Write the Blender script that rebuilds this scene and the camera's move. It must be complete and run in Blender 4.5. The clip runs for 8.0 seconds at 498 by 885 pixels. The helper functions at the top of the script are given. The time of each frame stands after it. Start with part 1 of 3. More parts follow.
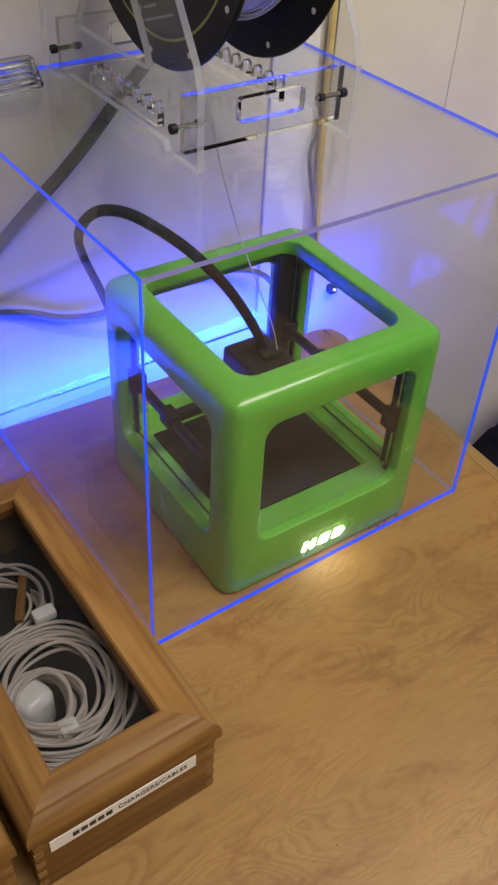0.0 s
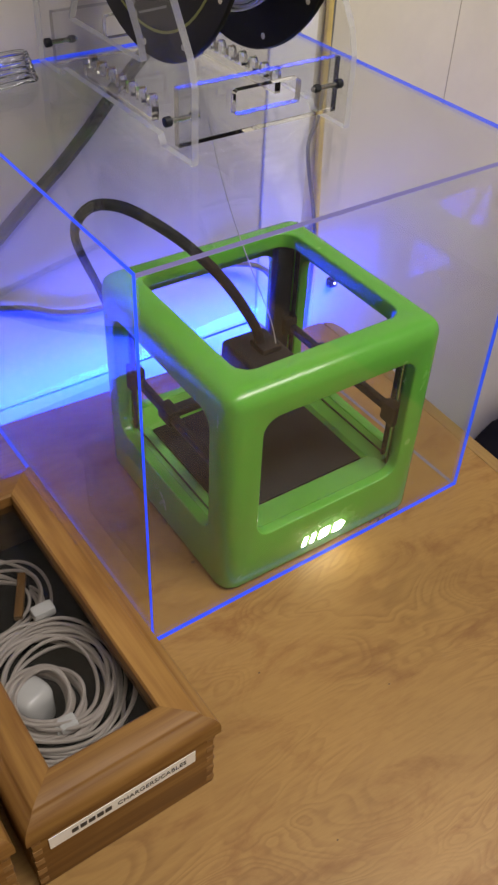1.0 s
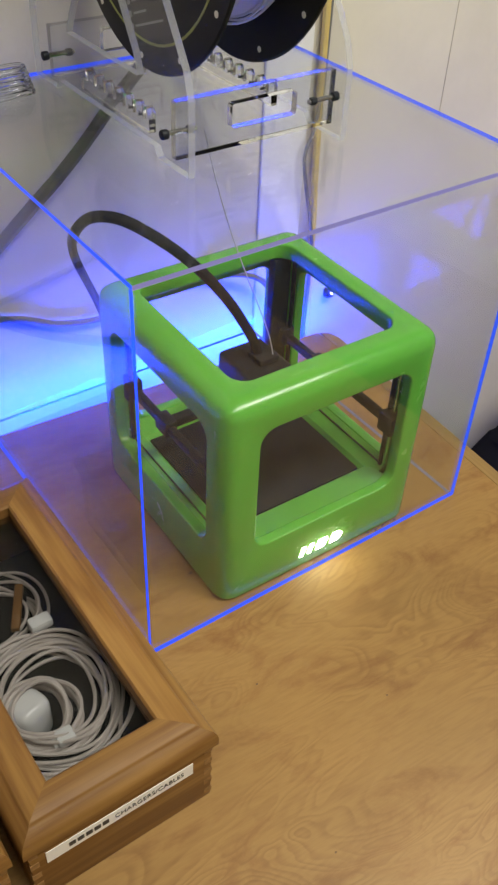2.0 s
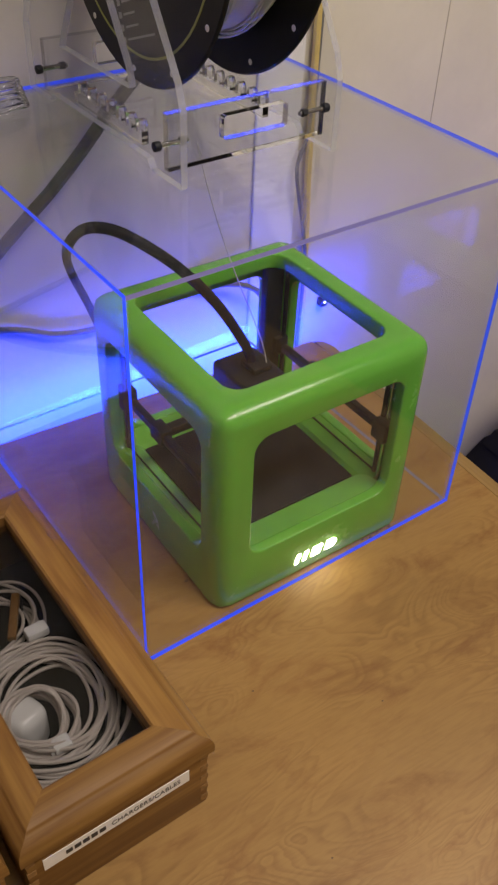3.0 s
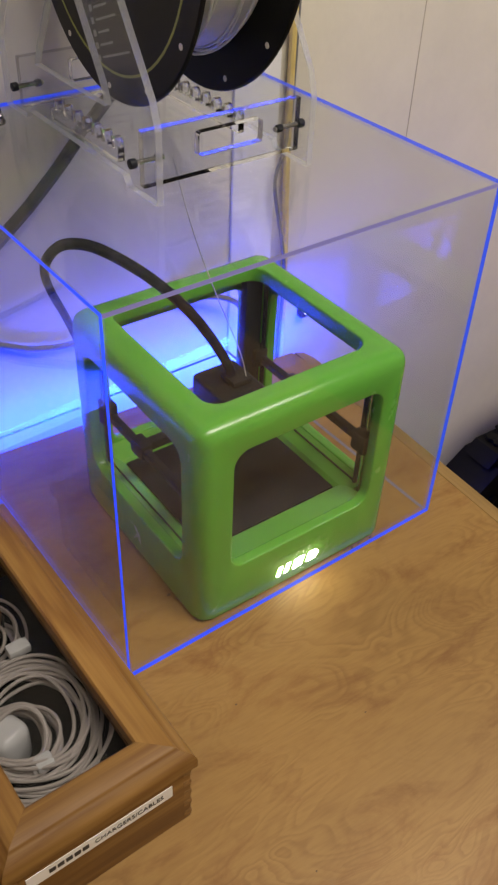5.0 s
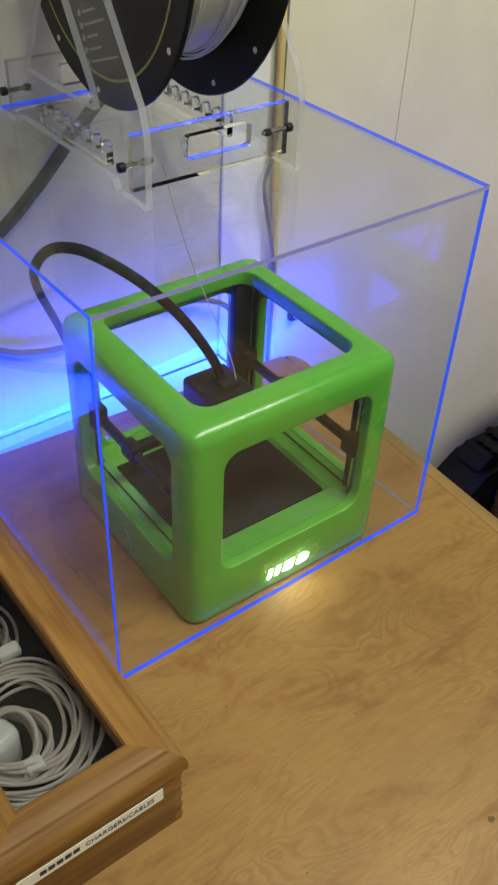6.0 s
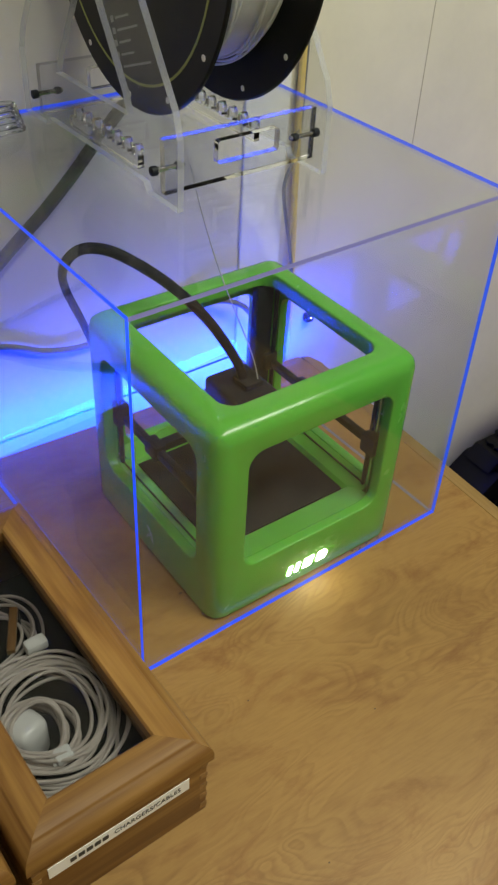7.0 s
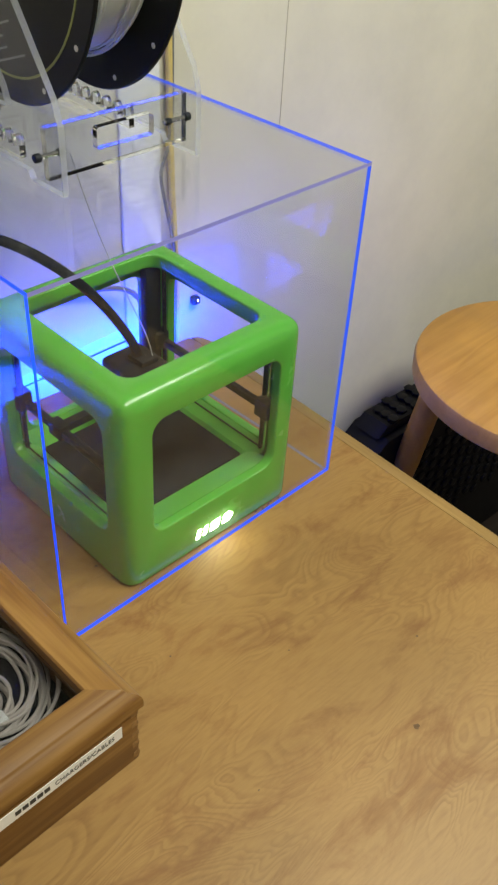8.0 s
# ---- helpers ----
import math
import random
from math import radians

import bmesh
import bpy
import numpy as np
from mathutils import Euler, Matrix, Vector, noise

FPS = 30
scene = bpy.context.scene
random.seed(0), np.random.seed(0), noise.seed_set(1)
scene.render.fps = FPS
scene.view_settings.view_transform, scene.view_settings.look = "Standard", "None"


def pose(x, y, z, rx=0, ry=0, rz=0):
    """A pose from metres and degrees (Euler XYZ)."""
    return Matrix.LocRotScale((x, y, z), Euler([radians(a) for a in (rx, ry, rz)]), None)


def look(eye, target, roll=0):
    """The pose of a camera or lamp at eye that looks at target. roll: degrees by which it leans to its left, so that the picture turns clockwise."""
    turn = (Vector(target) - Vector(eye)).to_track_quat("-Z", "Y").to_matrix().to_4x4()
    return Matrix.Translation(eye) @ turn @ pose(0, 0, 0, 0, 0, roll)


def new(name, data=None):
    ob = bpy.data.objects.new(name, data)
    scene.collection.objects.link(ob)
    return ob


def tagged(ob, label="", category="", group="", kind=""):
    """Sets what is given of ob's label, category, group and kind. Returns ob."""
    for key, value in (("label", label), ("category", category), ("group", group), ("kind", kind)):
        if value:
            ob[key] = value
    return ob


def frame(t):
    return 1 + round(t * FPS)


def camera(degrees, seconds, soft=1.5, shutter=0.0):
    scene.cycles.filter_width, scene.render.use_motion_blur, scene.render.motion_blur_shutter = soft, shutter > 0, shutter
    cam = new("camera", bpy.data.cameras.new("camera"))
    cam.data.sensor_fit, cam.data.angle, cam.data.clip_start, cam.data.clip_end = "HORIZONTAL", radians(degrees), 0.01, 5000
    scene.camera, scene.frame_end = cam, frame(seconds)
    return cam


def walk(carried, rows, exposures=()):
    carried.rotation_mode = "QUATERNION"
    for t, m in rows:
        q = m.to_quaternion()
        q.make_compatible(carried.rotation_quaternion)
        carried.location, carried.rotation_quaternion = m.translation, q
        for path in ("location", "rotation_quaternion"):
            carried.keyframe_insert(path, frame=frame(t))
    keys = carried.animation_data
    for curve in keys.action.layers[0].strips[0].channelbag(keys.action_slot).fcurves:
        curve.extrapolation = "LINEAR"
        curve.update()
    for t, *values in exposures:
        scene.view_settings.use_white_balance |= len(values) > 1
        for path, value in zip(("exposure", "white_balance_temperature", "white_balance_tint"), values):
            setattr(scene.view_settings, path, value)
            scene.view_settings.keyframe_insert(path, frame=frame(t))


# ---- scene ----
cam = camera(31.3, 8.0, soft=2.3)
PATH = [
    (0, (-0.187, -0.342, 0.538), (0.728, 0.857, -0.775), 3.7),
    (0.5, (-0.185, -0.344, 0.539), (0.717, 0.86, -0.779), 3.2),
    (1, (-0.182, -0.343, 0.536), (0.72, 0.856, -0.786), 3.0),
    (1.5, (-0.181, -0.342, 0.537), (0.728, 0.861, -0.777), 3.0),
    (3, (-0.182, -0.347, 0.54), (0.744, 0.868, -0.752), 2.7),
    (3.5, (-0.178, -0.35, 0.547), (0.782, 0.861, -0.723), 2.7),
    (4, (-0.179, -0.352, 0.549), (0.787, 0.861, -0.714), 2.7),
    (5.5, (-0.178, -0.347, 0.543), (0.778, 0.854, -0.739), 2.7),
    (6, (-0.178, -0.351, 0.545), (0.797, 0.848, -0.724), 2.9),
    (6.5, (-0.185, -0.35, 0.547), (0.791, 0.853, -0.718), 3.1),
    (7, (-0.197, -0.349, 0.551), (0.776, 0.852, -0.718), 3.4),
    (7.5, (-0.222, -0.363, 0.558), (0.847, 0.758, -0.706), 3.2),
    (8, (-0.229, -0.383, 0.557), (0.917, 0.666, -0.703), 3.8),
]
walk(cam, [(t, look(eye, target, roll)) for t, eye, target, roll in PATH],
     exposures=[(0.0, -0.22, 6700, 13), (1.0, -0.20, 6700, 13), (1.4, 0.14, 6500, 3), (1.7, 0.14, 6500, 3), (2.8, -0.44, 7050, 17), (3.5, -0.42, 7100, 18), (4.2, -0.30, 7000, 15),
                (5.5, -0.28, 6900, 12), (6.0, -0.16, 6700, -4), (6.5, -0.16, 6700, -5), (7.0, -0.26, 6700, -4), (7.5, -0.22, 6550, -2), (8.0, 0.07, 6450, -2)])

# ---- light ----
TURN = -3.5                       # the bench and the walls stand askew to the clear cover
ROOM = pose(0.378, 0.262, 0.0, 0, 0, TURN)
LED = (0.0, 0.030, 1.0)
world = bpy.data.worlds.new("world")
scene.world = world
world.use_nodes = True
world.node_tree.nodes["Background"].inputs[0].default_value = (0.5, 0.5, 0.5, 1)
world.node_tree.nodes["Background"].inputs[1].default_value = 0.02


def area(name, m, sx, sy, power, colour, spread=180):
    lamp = bpy.data.lights.new(name, "AREA")
    lamp.shape, lamp.size, lamp.size_y, lamp.energy, lamp.color, lamp.spread = "RECTANGLE", sx, sy, power, colour, radians(spread)
    ob = new(name, lamp)
    ob.matrix_world = m
    return ob


area("ceiling_lamp_light", ROOM @ pose(0.14, -1.00, 1.585), 1.3, 0.35, 39.0, (1.0, 0.96, 0.86))
area("side_strip_light", ROOM @ pose(0.006, -0.20, -0.012, 90, 0, -90), 0.40, 0.008, 0.8, LED)
area("led_strip_light", ROOM @ pose(-0.50, 0.006, -0.012, 90, 0, 0), 1.05, 0.008, 12.0, LED, 180)


# ---- materials ----
def material(name, colour, rough=0.5, metal=0.0, vary=0.0, scale=40.0, bump=0.0, bump_scale=200.0, coat=0.0, spec=0.5, tint=None, stretch=None, rand=0.0):
    m = bpy.data.materials.new(name)
    m.use_nodes = True
    nt = m.node_tree
    b = nt.nodes["Principled BSDF"]
    b.inputs["Base Color"].default_value = (*colour, 1)
    b.inputs["Roughness"].default_value = rough
    b.inputs["Metallic"].default_value = metal
    b.inputs["Coat Weight"].default_value = coat
    b.inputs["Specular IOR Level"].default_value = spec
    tc = nt.nodes.new("ShaderNodeTexCoord")
    src = tc.outputs["Object"]
    if stretch:
        mp = nt.nodes.new("ShaderNodeMapping")
        mp.inputs["Scale"].default_value = stretch
        nt.links.new(src, mp.inputs["Vector"])
        src = mp.outputs["Vector"]
    if vary:
        n1 = nt.nodes.new("ShaderNodeTexNoise")
        n1.inputs["Scale"].default_value = scale
        n1.inputs["Detail"].default_value = 6
        n1.inputs["Roughness"].default_value = 0.65
        nt.links.new(src, n1.inputs["Vector"])
        ramp = nt.nodes.new("ShaderNodeValToRGB")
        ramp.color_ramp.elements[0].position, ramp.color_ramp.elements[1].position = 0.3, 0.7
        dark = tint or tuple(c * (1 - vary) for c in colour)
        ramp.color_ramp.elements[0].color = (*dark, 1)
        ramp.color_ramp.elements[1].color = (*[min(1, c * (1 + vary * 0.4)) for c in colour], 1)
        nt.links.new(n1.outputs["Fac"], ramp.inputs["Fac"])
        last = ramp.outputs["Color"]
        if rand:
            info = nt.nodes.new("ShaderNodeObjectInfo")
            mr = nt.nodes.new("ShaderNodeMapRange")
            mr.inputs["To Min"].default_value, mr.inputs["To Max"].default_value = 1 - rand, 1 + rand
            hsv = nt.nodes.new("ShaderNodeHueSaturation")
            nt.links.new(info.outputs["Random"], mr.inputs["Value"])
            nt.links.new(mr.outputs["Result"], hsv.inputs["Value"])
            nt.links.new(last, hsv.inputs["Color"])
            last = hsv.outputs["Color"]
        nt.links.new(last, b.inputs["Base Color"])
        r2 = nt.nodes.new("ShaderNodeMapRange")
        r2.inputs["To Min"].default_value, r2.inputs["To Max"].default_value = max(0.02, rough - 0.08), min(1, rough + 0.08)
        nt.links.new(n1.outputs["Fac"], r2.inputs["Value"])
        nt.links.new(r2.outputs["Result"], b.inputs["Roughness"])
    if bump:
        n2 = nt.nodes.new("ShaderNodeTexNoise")
        n2.inputs["Scale"].default_value = bump_scale
        n2.inputs["Detail"].default_value = 4
        nt.links.new(src, n2.inputs["Vector"])
        bp = nt.nodes.new("ShaderNodeBump")
        bp.inputs["Strength"].default_value = bump
        bp.inputs["Distance"].default_value = 0.001
        nt.links.new(n2.outputs["Fac"], bp.inputs["Height"])
        nt.links.new(bp.outputs["Normal"], b.inputs["Normal"])
    return m


def wood(name, light, dark, rings, stretch, rough=0.45, distort=1.5, fine=(6, 160, 160), turn=(0, 0, 0), rand=0.0, blotch=0.25, pore=0.9, line=0.55):
    """Wood: contour lines of a stretched noise, as a cut through growth rings shows them, with fine pores over them."""
    m = bpy.data.materials.new(name)
    m.use_nodes = True
    nt = m.node_tree
    b = nt.nodes["Principled BSDF"]
    tc = nt.nodes.new("ShaderNodeTexCoord")
    mp = nt.nodes.new("ShaderNodeMapping")
    mp.inputs["Scale"].default_value = stretch
    mp.inputs["Rotation"].default_value = [radians(a) for a in turn]
    nt.links.new(tc.outputs["Object"], mp.inputs["Vector"])
    n = nt.nodes.new("ShaderNodeTexNoise")
    n.inputs["Scale"].default_value, n.inputs["Detail"].default_value = 1.0, 3.0
    n.inputs["Distortion"].default_value = distort
    n.inputs["Roughness"].default_value = 0.45
    nt.links.new(mp.outputs["Vector"], n.inputs["Vector"])
    mul = nt.nodes.new("ShaderNodeMath")
    mul.operation = "MULTIPLY"
    mul.inputs[1].default_value = rings
    nt.links.new(n.outputs["Fac"], mul.inputs[0])
    fr = nt.nodes.new("ShaderNodeMath")
    fr.operation = "PINGPONG"
    fr.inputs[1].default_value = 1.0
    nt.links.new(mul.outputs[0], fr.inputs[0])
    lines = fr.outputs[0]
    mp2 = nt.nodes.new("ShaderNodeMapping")
    mp2.inputs["Scale"].default_value = fine
    mp2.inputs["Rotation"].default_value = [radians(a) for a in turn]
    nt.links.new(tc.outputs["Object"], mp2.inputs["Vector"])
    n2 = nt.nodes.new("ShaderNodeTexNoise")
    n2.inputs["Scale"].default_value, n2.inputs["Detail"].default_value = 1.0, 5
    nt.links.new(mp2.outputs["Vector"], n2.inputs["Vector"])
    n3 = nt.nodes.new("ShaderNodeTexNoise")
    n3.inputs["Scale"].default_value, n3.inputs["Detail"].default_value = 9.0, 3
    nt.links.new(tc.outputs["Object"], n3.inputs["Vector"])
    a1 = nt.nodes.new("ShaderNodeMath")
    a1.operation = "MULTIPLY_ADD"
    a1.inputs[1].default_value = pore
    nt.links.new(n2.outputs["Fac"], a1.inputs[0])
    sc = nt.nodes.new("ShaderNodeMath")
    sc.operation = "MULTIPLY"
    sc.inputs[1].default_value = line
    nt.links.new(lines, sc.inputs[0])
    nt.links.new(sc.outputs[0], a1.inputs[2])
    ramp = nt.nodes.new("ShaderNodeValToRGB")
    ramp.color_ramp.elements[0].position, ramp.color_ramp.elements[1].position = pore * 0.3, min(1.0, pore * 0.7 + line)
    ramp.color_ramp.elements[0].color, ramp.color_ramp.elements[1].color = (*light, 1), (*dark, 1)
    nt.links.new(a1.outputs[0], ramp.inputs["Fac"])
    hsv = nt.nodes.new("ShaderNodeHueSaturation")
    mr = nt.nodes.new("ShaderNodeMapRange")
    mr.inputs["From Min"].default_value, mr.inputs["From Max"].default_value = 0.3, 0.7
    mr.inputs["To Min"].default_value, mr.inputs["To Max"].default_value = 1 - blotch, 1 + blotch * 0.5
    nt.links.new(n3.outputs["Fac"], mr.inputs["Value"])
    nt.links.new(mr.outputs["Result"], hsv.inputs["Value"])
    nt.links.new(ramp.outputs["Color"], hsv.inputs["Color"])
    last = hsv.outputs["Color"]
    if rand:
        info = nt.nodes.new("ShaderNodeObjectInfo")
        m2 = nt.nodes.new("ShaderNodeMapRange")
        m2.inputs["To Min"].default_value, m2.inputs["To Max"].default_value = 1 - rand, 1 + rand
        h2 = nt.nodes.new("ShaderNodeHueSaturation")
        nt.links.new(info.outputs["Random"], m2.inputs["Value"])
        nt.links.new(m2.outputs["Result"], h2.inputs["Value"])
        nt.links.new(last, h2.inputs["Color"])
        last = h2.outputs["Color"]
    nt.links.new(last, b.inputs["Base Color"])
    r2 = nt.nodes.new("ShaderNodeMapRange")
    r2.inputs["To Min"].default_value, r2.inputs["To Max"].default_value = rough - 0.1, rough + 0.12
    b.inputs["Specular IOR Level"].default_value = 0.3
    nt.links.new(n3.outputs["Fac"], r2.inputs["Value"])
    nt.links.new(r2.outputs["Result"], b.inputs["Roughness"])
    bp = nt.nodes.new("ShaderNodeBump")
    bp.inputs["Strength"].default_value, bp.inputs["Distance"].default_value = 0.12, 0.0006
    nt.links.new(a1.outputs[0], bp.inputs["Height"])
    nt.links.new(bp.outputs["Normal"], b.inputs["Normal"])
    return m


def clear(name, colour=(1, 1, 1), rough=0.0, ior=1.49):
    m = bpy.data.materials.new(name)
    m.use_nodes = True
    b = m.node_tree.nodes["Principled BSDF"]
    b.inputs["Base Color"].default_value = (*colour, 1)
    b.inputs["Roughness"].default_value = rough
    b.inputs["IOR"].default_value = ior
    b.inputs["Transmission Weight"].default_value = 1.0
    return m


def glow(name, colour, strength, base=(0.5, 0.5, 0.5)):
    m = bpy.data.materials.new(name)
    m.use_nodes = True
    b = m.node_tree.nodes["Principled BSDF"]
    b.inputs["Base Color"].default_value = (*base, 1)
    b.inputs["Roughness"].default_value = 0.35
    b.inputs["Emission Color"].default_value = (*colour, 1)
    b.inputs["Emission Strength"].default_value = strength
    return m

def plywood(name, light, dark, red):
    """Rotary-cut veneer: wide wandering growth bands with one sharp side each, red blotches and short fibres along x."""
    m = bpy.data.materials.new(name)
    m.use_nodes = True
    nt = m.node_tree
    b = nt.nodes["Principled BSDF"]
    tc = nt.nodes.new("ShaderNodeTexCoord")

    def noise(scale, detail, stretch, rough=0.5, distort=0.0, turn=0.0):
        mp, n = nt.nodes.new("ShaderNodeMapping"), nt.nodes.new("ShaderNodeTexNoise")
        mp.inputs["Scale"].default_value = stretch
        mp.inputs["Rotation"].default_value = (0, 0, radians(turn))
        n.inputs["Scale"].default_value, n.inputs["Detail"].default_value = scale, detail
        n.inputs["Roughness"].default_value, n.inputs["Distortion"].default_value = rough, distort
        nt.links.new(tc.outputs["Object"], mp.inputs["Vector"])
        nt.links.new(mp.outputs["Vector"], n.inputs["Vector"])
        return n.outputs["Fac"]

    def span(src, a, z, lo, hi, smooth=True):
        r = nt.nodes.new("ShaderNodeMapRange")
        r.interpolation_type = "SMOOTHSTEP" if smooth else "LINEAR"
        for k, v in zip(("From Min", "From Max", "To Min", "To Max"), (a, z, lo, hi)):
            r.inputs[k].default_value = v
        nt.links.new(src, r.inputs["Value"])
        return r.outputs["Result"]

    def calc(op, a, c):
        n = nt.nodes.new("ShaderNodeMath")
        n.operation = op
        for k, v in enumerate((a, c)):
            if isinstance(v, (int, float)):
                n.inputs[k].default_value = v
            else:
                nt.links.new(v, n.inputs[k])
        return n.outputs[0]

    def blend(fac, a, c):
        n = nt.nodes.new("ShaderNodeMix")
        n.data_type = "RGBA"
        nt.links.new(fac, n.inputs["Factor"])
        for k, v in (("A", a), ("B", c)):
            sock = [q for q in n.inputs if q.name == k and q.type == "RGBA"][0]
            if isinstance(v, tuple):
                sock.default_value = (*v, 1)
            else:
                nt.links.new(v, sock)
        return [q for q in n.outputs if q.type == "RGBA"][0]

    field = noise(1.0, 2.5, (4.8, 10.5, 1.0), 0.52, 1.5, 8)
    rings = calc("FRACT", calc("MULTIPLY", field, 25.0), 0.0)
    band = calc("MULTIPLY", span(rings, 0.20, 0.82, 0.0, 1.0), span(rings, 0.82, 1.0, 1.0, 0.0))
    where = span(noise(8.0, 3.0, (0.7, 1.2, 1.0)), 0.38, 0.66, 0.12, 1.0)
    band = calc("MULTIPLY", band, where)
    fibre = span(noise(1.0, 4.0, (45, 420, 200), 0.6, 0.0, 8), 0.35, 0.75, 0.0, 1.0)
    tone = calc("ADD", calc("MULTIPLY", band, 0.40), calc("MULTIPLY", fibre, 0.22))
    blot = span(noise(19.0, 7.0, (0.6, 1.4, 1.0), 0.68, 0.6), 0.46, 0.72, 0.0, 0.95)
    wide = span(noise(4.0, 2.0, (1, 1.6, 1)), 0.3, 0.7, 0.84, 1.14, False)
    col = blend(tone, light, dark)
    col = blend(blot, col, red)
    hsv = nt.nodes.new("ShaderNodeHueSaturation")
    nt.links.new(wide, hsv.inputs["Value"])
    nt.links.new(col, hsv.inputs["Color"])
    nt.links.new(hsv.outputs["Color"], b.inputs["Base Color"])
    nt.links.new(span(blot, 0.0, 1.0, 0.46, 0.54), b.inputs["Roughness"])
    b.inputs["Specular IOR Level"].default_value = 0.32
    bp = nt.nodes.new("ShaderNodeBump")
    bp.inputs["Strength"].default_value, bp.inputs["Distance"].default_value = 0.10, 0.0005
    nt.links.new(tone, bp.inputs["Height"])
    nt.links.new(bp.outputs["Normal"], b.inputs["Normal"])
    return m


PLY = plywood("birch_plywood", (0.288, 0.164, 0.051), (0.150, 0.069, 0.019), (0.190, 0.087, 0.024))
EDGE = wood("edge_band_wood", (0.33, 0.208, 0.074), (0.23, 0.135, 0.045), 5.0, (30, 3, 30), 0.45, 0.5, (300, 12, 300))
BAMBOO = wood("bamboo", (0.300, 0.162, 0.046), (0.180, 0.083, 0.021), 6.0, (60, 4, 60), 0.52, 0.4, (420, 14, 420), (0, 0, 0), 0.10, 0.18)
BAMBOO_X = wood("bamboo_across", (0.300, 0.162, 0.046), (0.180, 0.083, 0.021), 6.0, (4, 60, 60), 0.52, 0.4, (14, 420, 420), (0, 0, 0), 0.10, 0.18)
ENDGRAIN = material("bamboo_end_grain", (0.27, 0.145, 0.05), 0.6, vary=0.4, scale=300)
STOOLWOOD = wood("stool_pine", (0.50, 0.265, 0.060), (0.41, 0.205, 0.043), 7.0, (3, 26, 10), 0.36, 0.6, (8, 240, 240), (0, 0, 12), 0, 0.15)
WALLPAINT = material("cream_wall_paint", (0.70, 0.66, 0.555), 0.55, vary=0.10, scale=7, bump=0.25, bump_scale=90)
# For unseen walls: tone chosen for their bounced fill and pane reflections.
UNSEENWALL = material("unseen_wall_fill_tone", (0.40, 0.36, 0.31), 0.6, vary=0.2, scale=5)
SEAM = material("seam_shadow_gap", (0.46, 0.41, 0.31), 0.8, vary=0.2, scale=30)
TRIMPAINT = material("white_trim_paint", (0.85, 0.85, 0.84), 0.45, vary=0.06, scale=14, bump=0.15, bump_scale=120)
# Unseen ceiling, toned dark to weaken its bounce and its reflection in glass.
CEILTONE = material("darkened_unseen_ceiling", (0.32, 0.30, 0.28), 0.8, vary=0.05, scale=6)
FLOORWOOD = wood("floor_boards", (0.060, 0.045, 0.034), (0.030, 0.022, 0.017), 6.0, (2, 18, 10), 0.5, 0.8, (6, 120, 120))
GREEN = material("green_plastic", (0.100, 0.385, 0.042), 0.25, vary=0.06, scale=30, bump=0.03, bump_scale=600, coat=0.2)
GREEN_IN = material("green_plastic_matt", (0.115, 0.385, 0.045), 0.32, vary=0.08, scale=40)
BLACK = material("black_plastic", (0.008, 0.010, 0.016), 0.5, spec=0.25, vary=0.25, scale=60, bump=0.05, bump_scale=500)
BED = material("black_print_bed", (0.007, 0.009, 0.013), 0.7, spec=0.14, vary=0.5, scale=45, tint=(0.013, 0.016, 0.023), bump=0.15, bump_scale=900)
STEEL = material("brushed_steel", (0.55, 0.55, 0.56), 0.25, 1.0, vary=0.1, scale=200)
RUBBER = material("black_rubber", (0.015, 0.015, 0.017), 0.7, vary=0.2, scale=80)
BRAID = material("black_braided_sleeve", (0.005, 0.006, 0.011), 0.6, spec=0.14, vary=0.5, scale=900, bump=0.4, bump_scale=1200)
GREYCABLE = material("grey_cable", (0.16, 0.16, 0.17), 0.5, vary=0.1, scale=60)
YELLOW = material("yellow_cord", (0.74, 0.56, 0.18), 0.55, vary=0.15, scale=70)
WHITECABLE = material("white_cable_rubber", (0.58, 0.51, 0.455), 0.42, vary=0.12, scale=60)
WHITEPLASTIC = material("white_plastic", (0.78, 0.77, 0.74), 0.25, vary=0.04, scale=40)
FILAMENT = material("white_filament", (0.74, 0.75, 0.74), 0.35, vary=0.08, scale=80)
STRAND = material("translucent_filament", (0.42, 0.42, 0.42), 0.3, vary=0.2, scale=90)
SPOOLBLACK = material("black_spool_plastic", (0.010, 0.010, 0.0095), 0.45, spec=0.2, vary=0.2, scale=30, bump=0.04, bump_scale=300)
LIME = material("lime_ring_print", (0.30, 0.33, 0.08), 0.5, vary=0.1, scale=60)
GREYPRINT = material("grey_print", (0.26, 0.26, 0.26), 0.5, vary=0.1, scale=60)
LINING = material("dark_box_lining", (0.008, 0.0078, 0.008), 0.8, vary=0.35, scale=60)
TAPE = material("white_label_tape", (0.76, 0.74, 0.70), 0.4, vary=0.05, scale=90)
INK = material("black_label_ink", (0.03, 0.03, 0.03), 0.5)
DARKGAP = material("dark_seam", (0.03, 0.035, 0.02), 0.8, vary=0.2, scale=80)
CASE = material("black_case_plastic", (0.006, 0.006, 0.008), 0.45, spec=0.25, vary=0.3, scale=50, bump=0.1, bump_scale=300)
STANDCLEAR = clear("clear_stand_acrylic", (0.97, 0.98, 0.98))


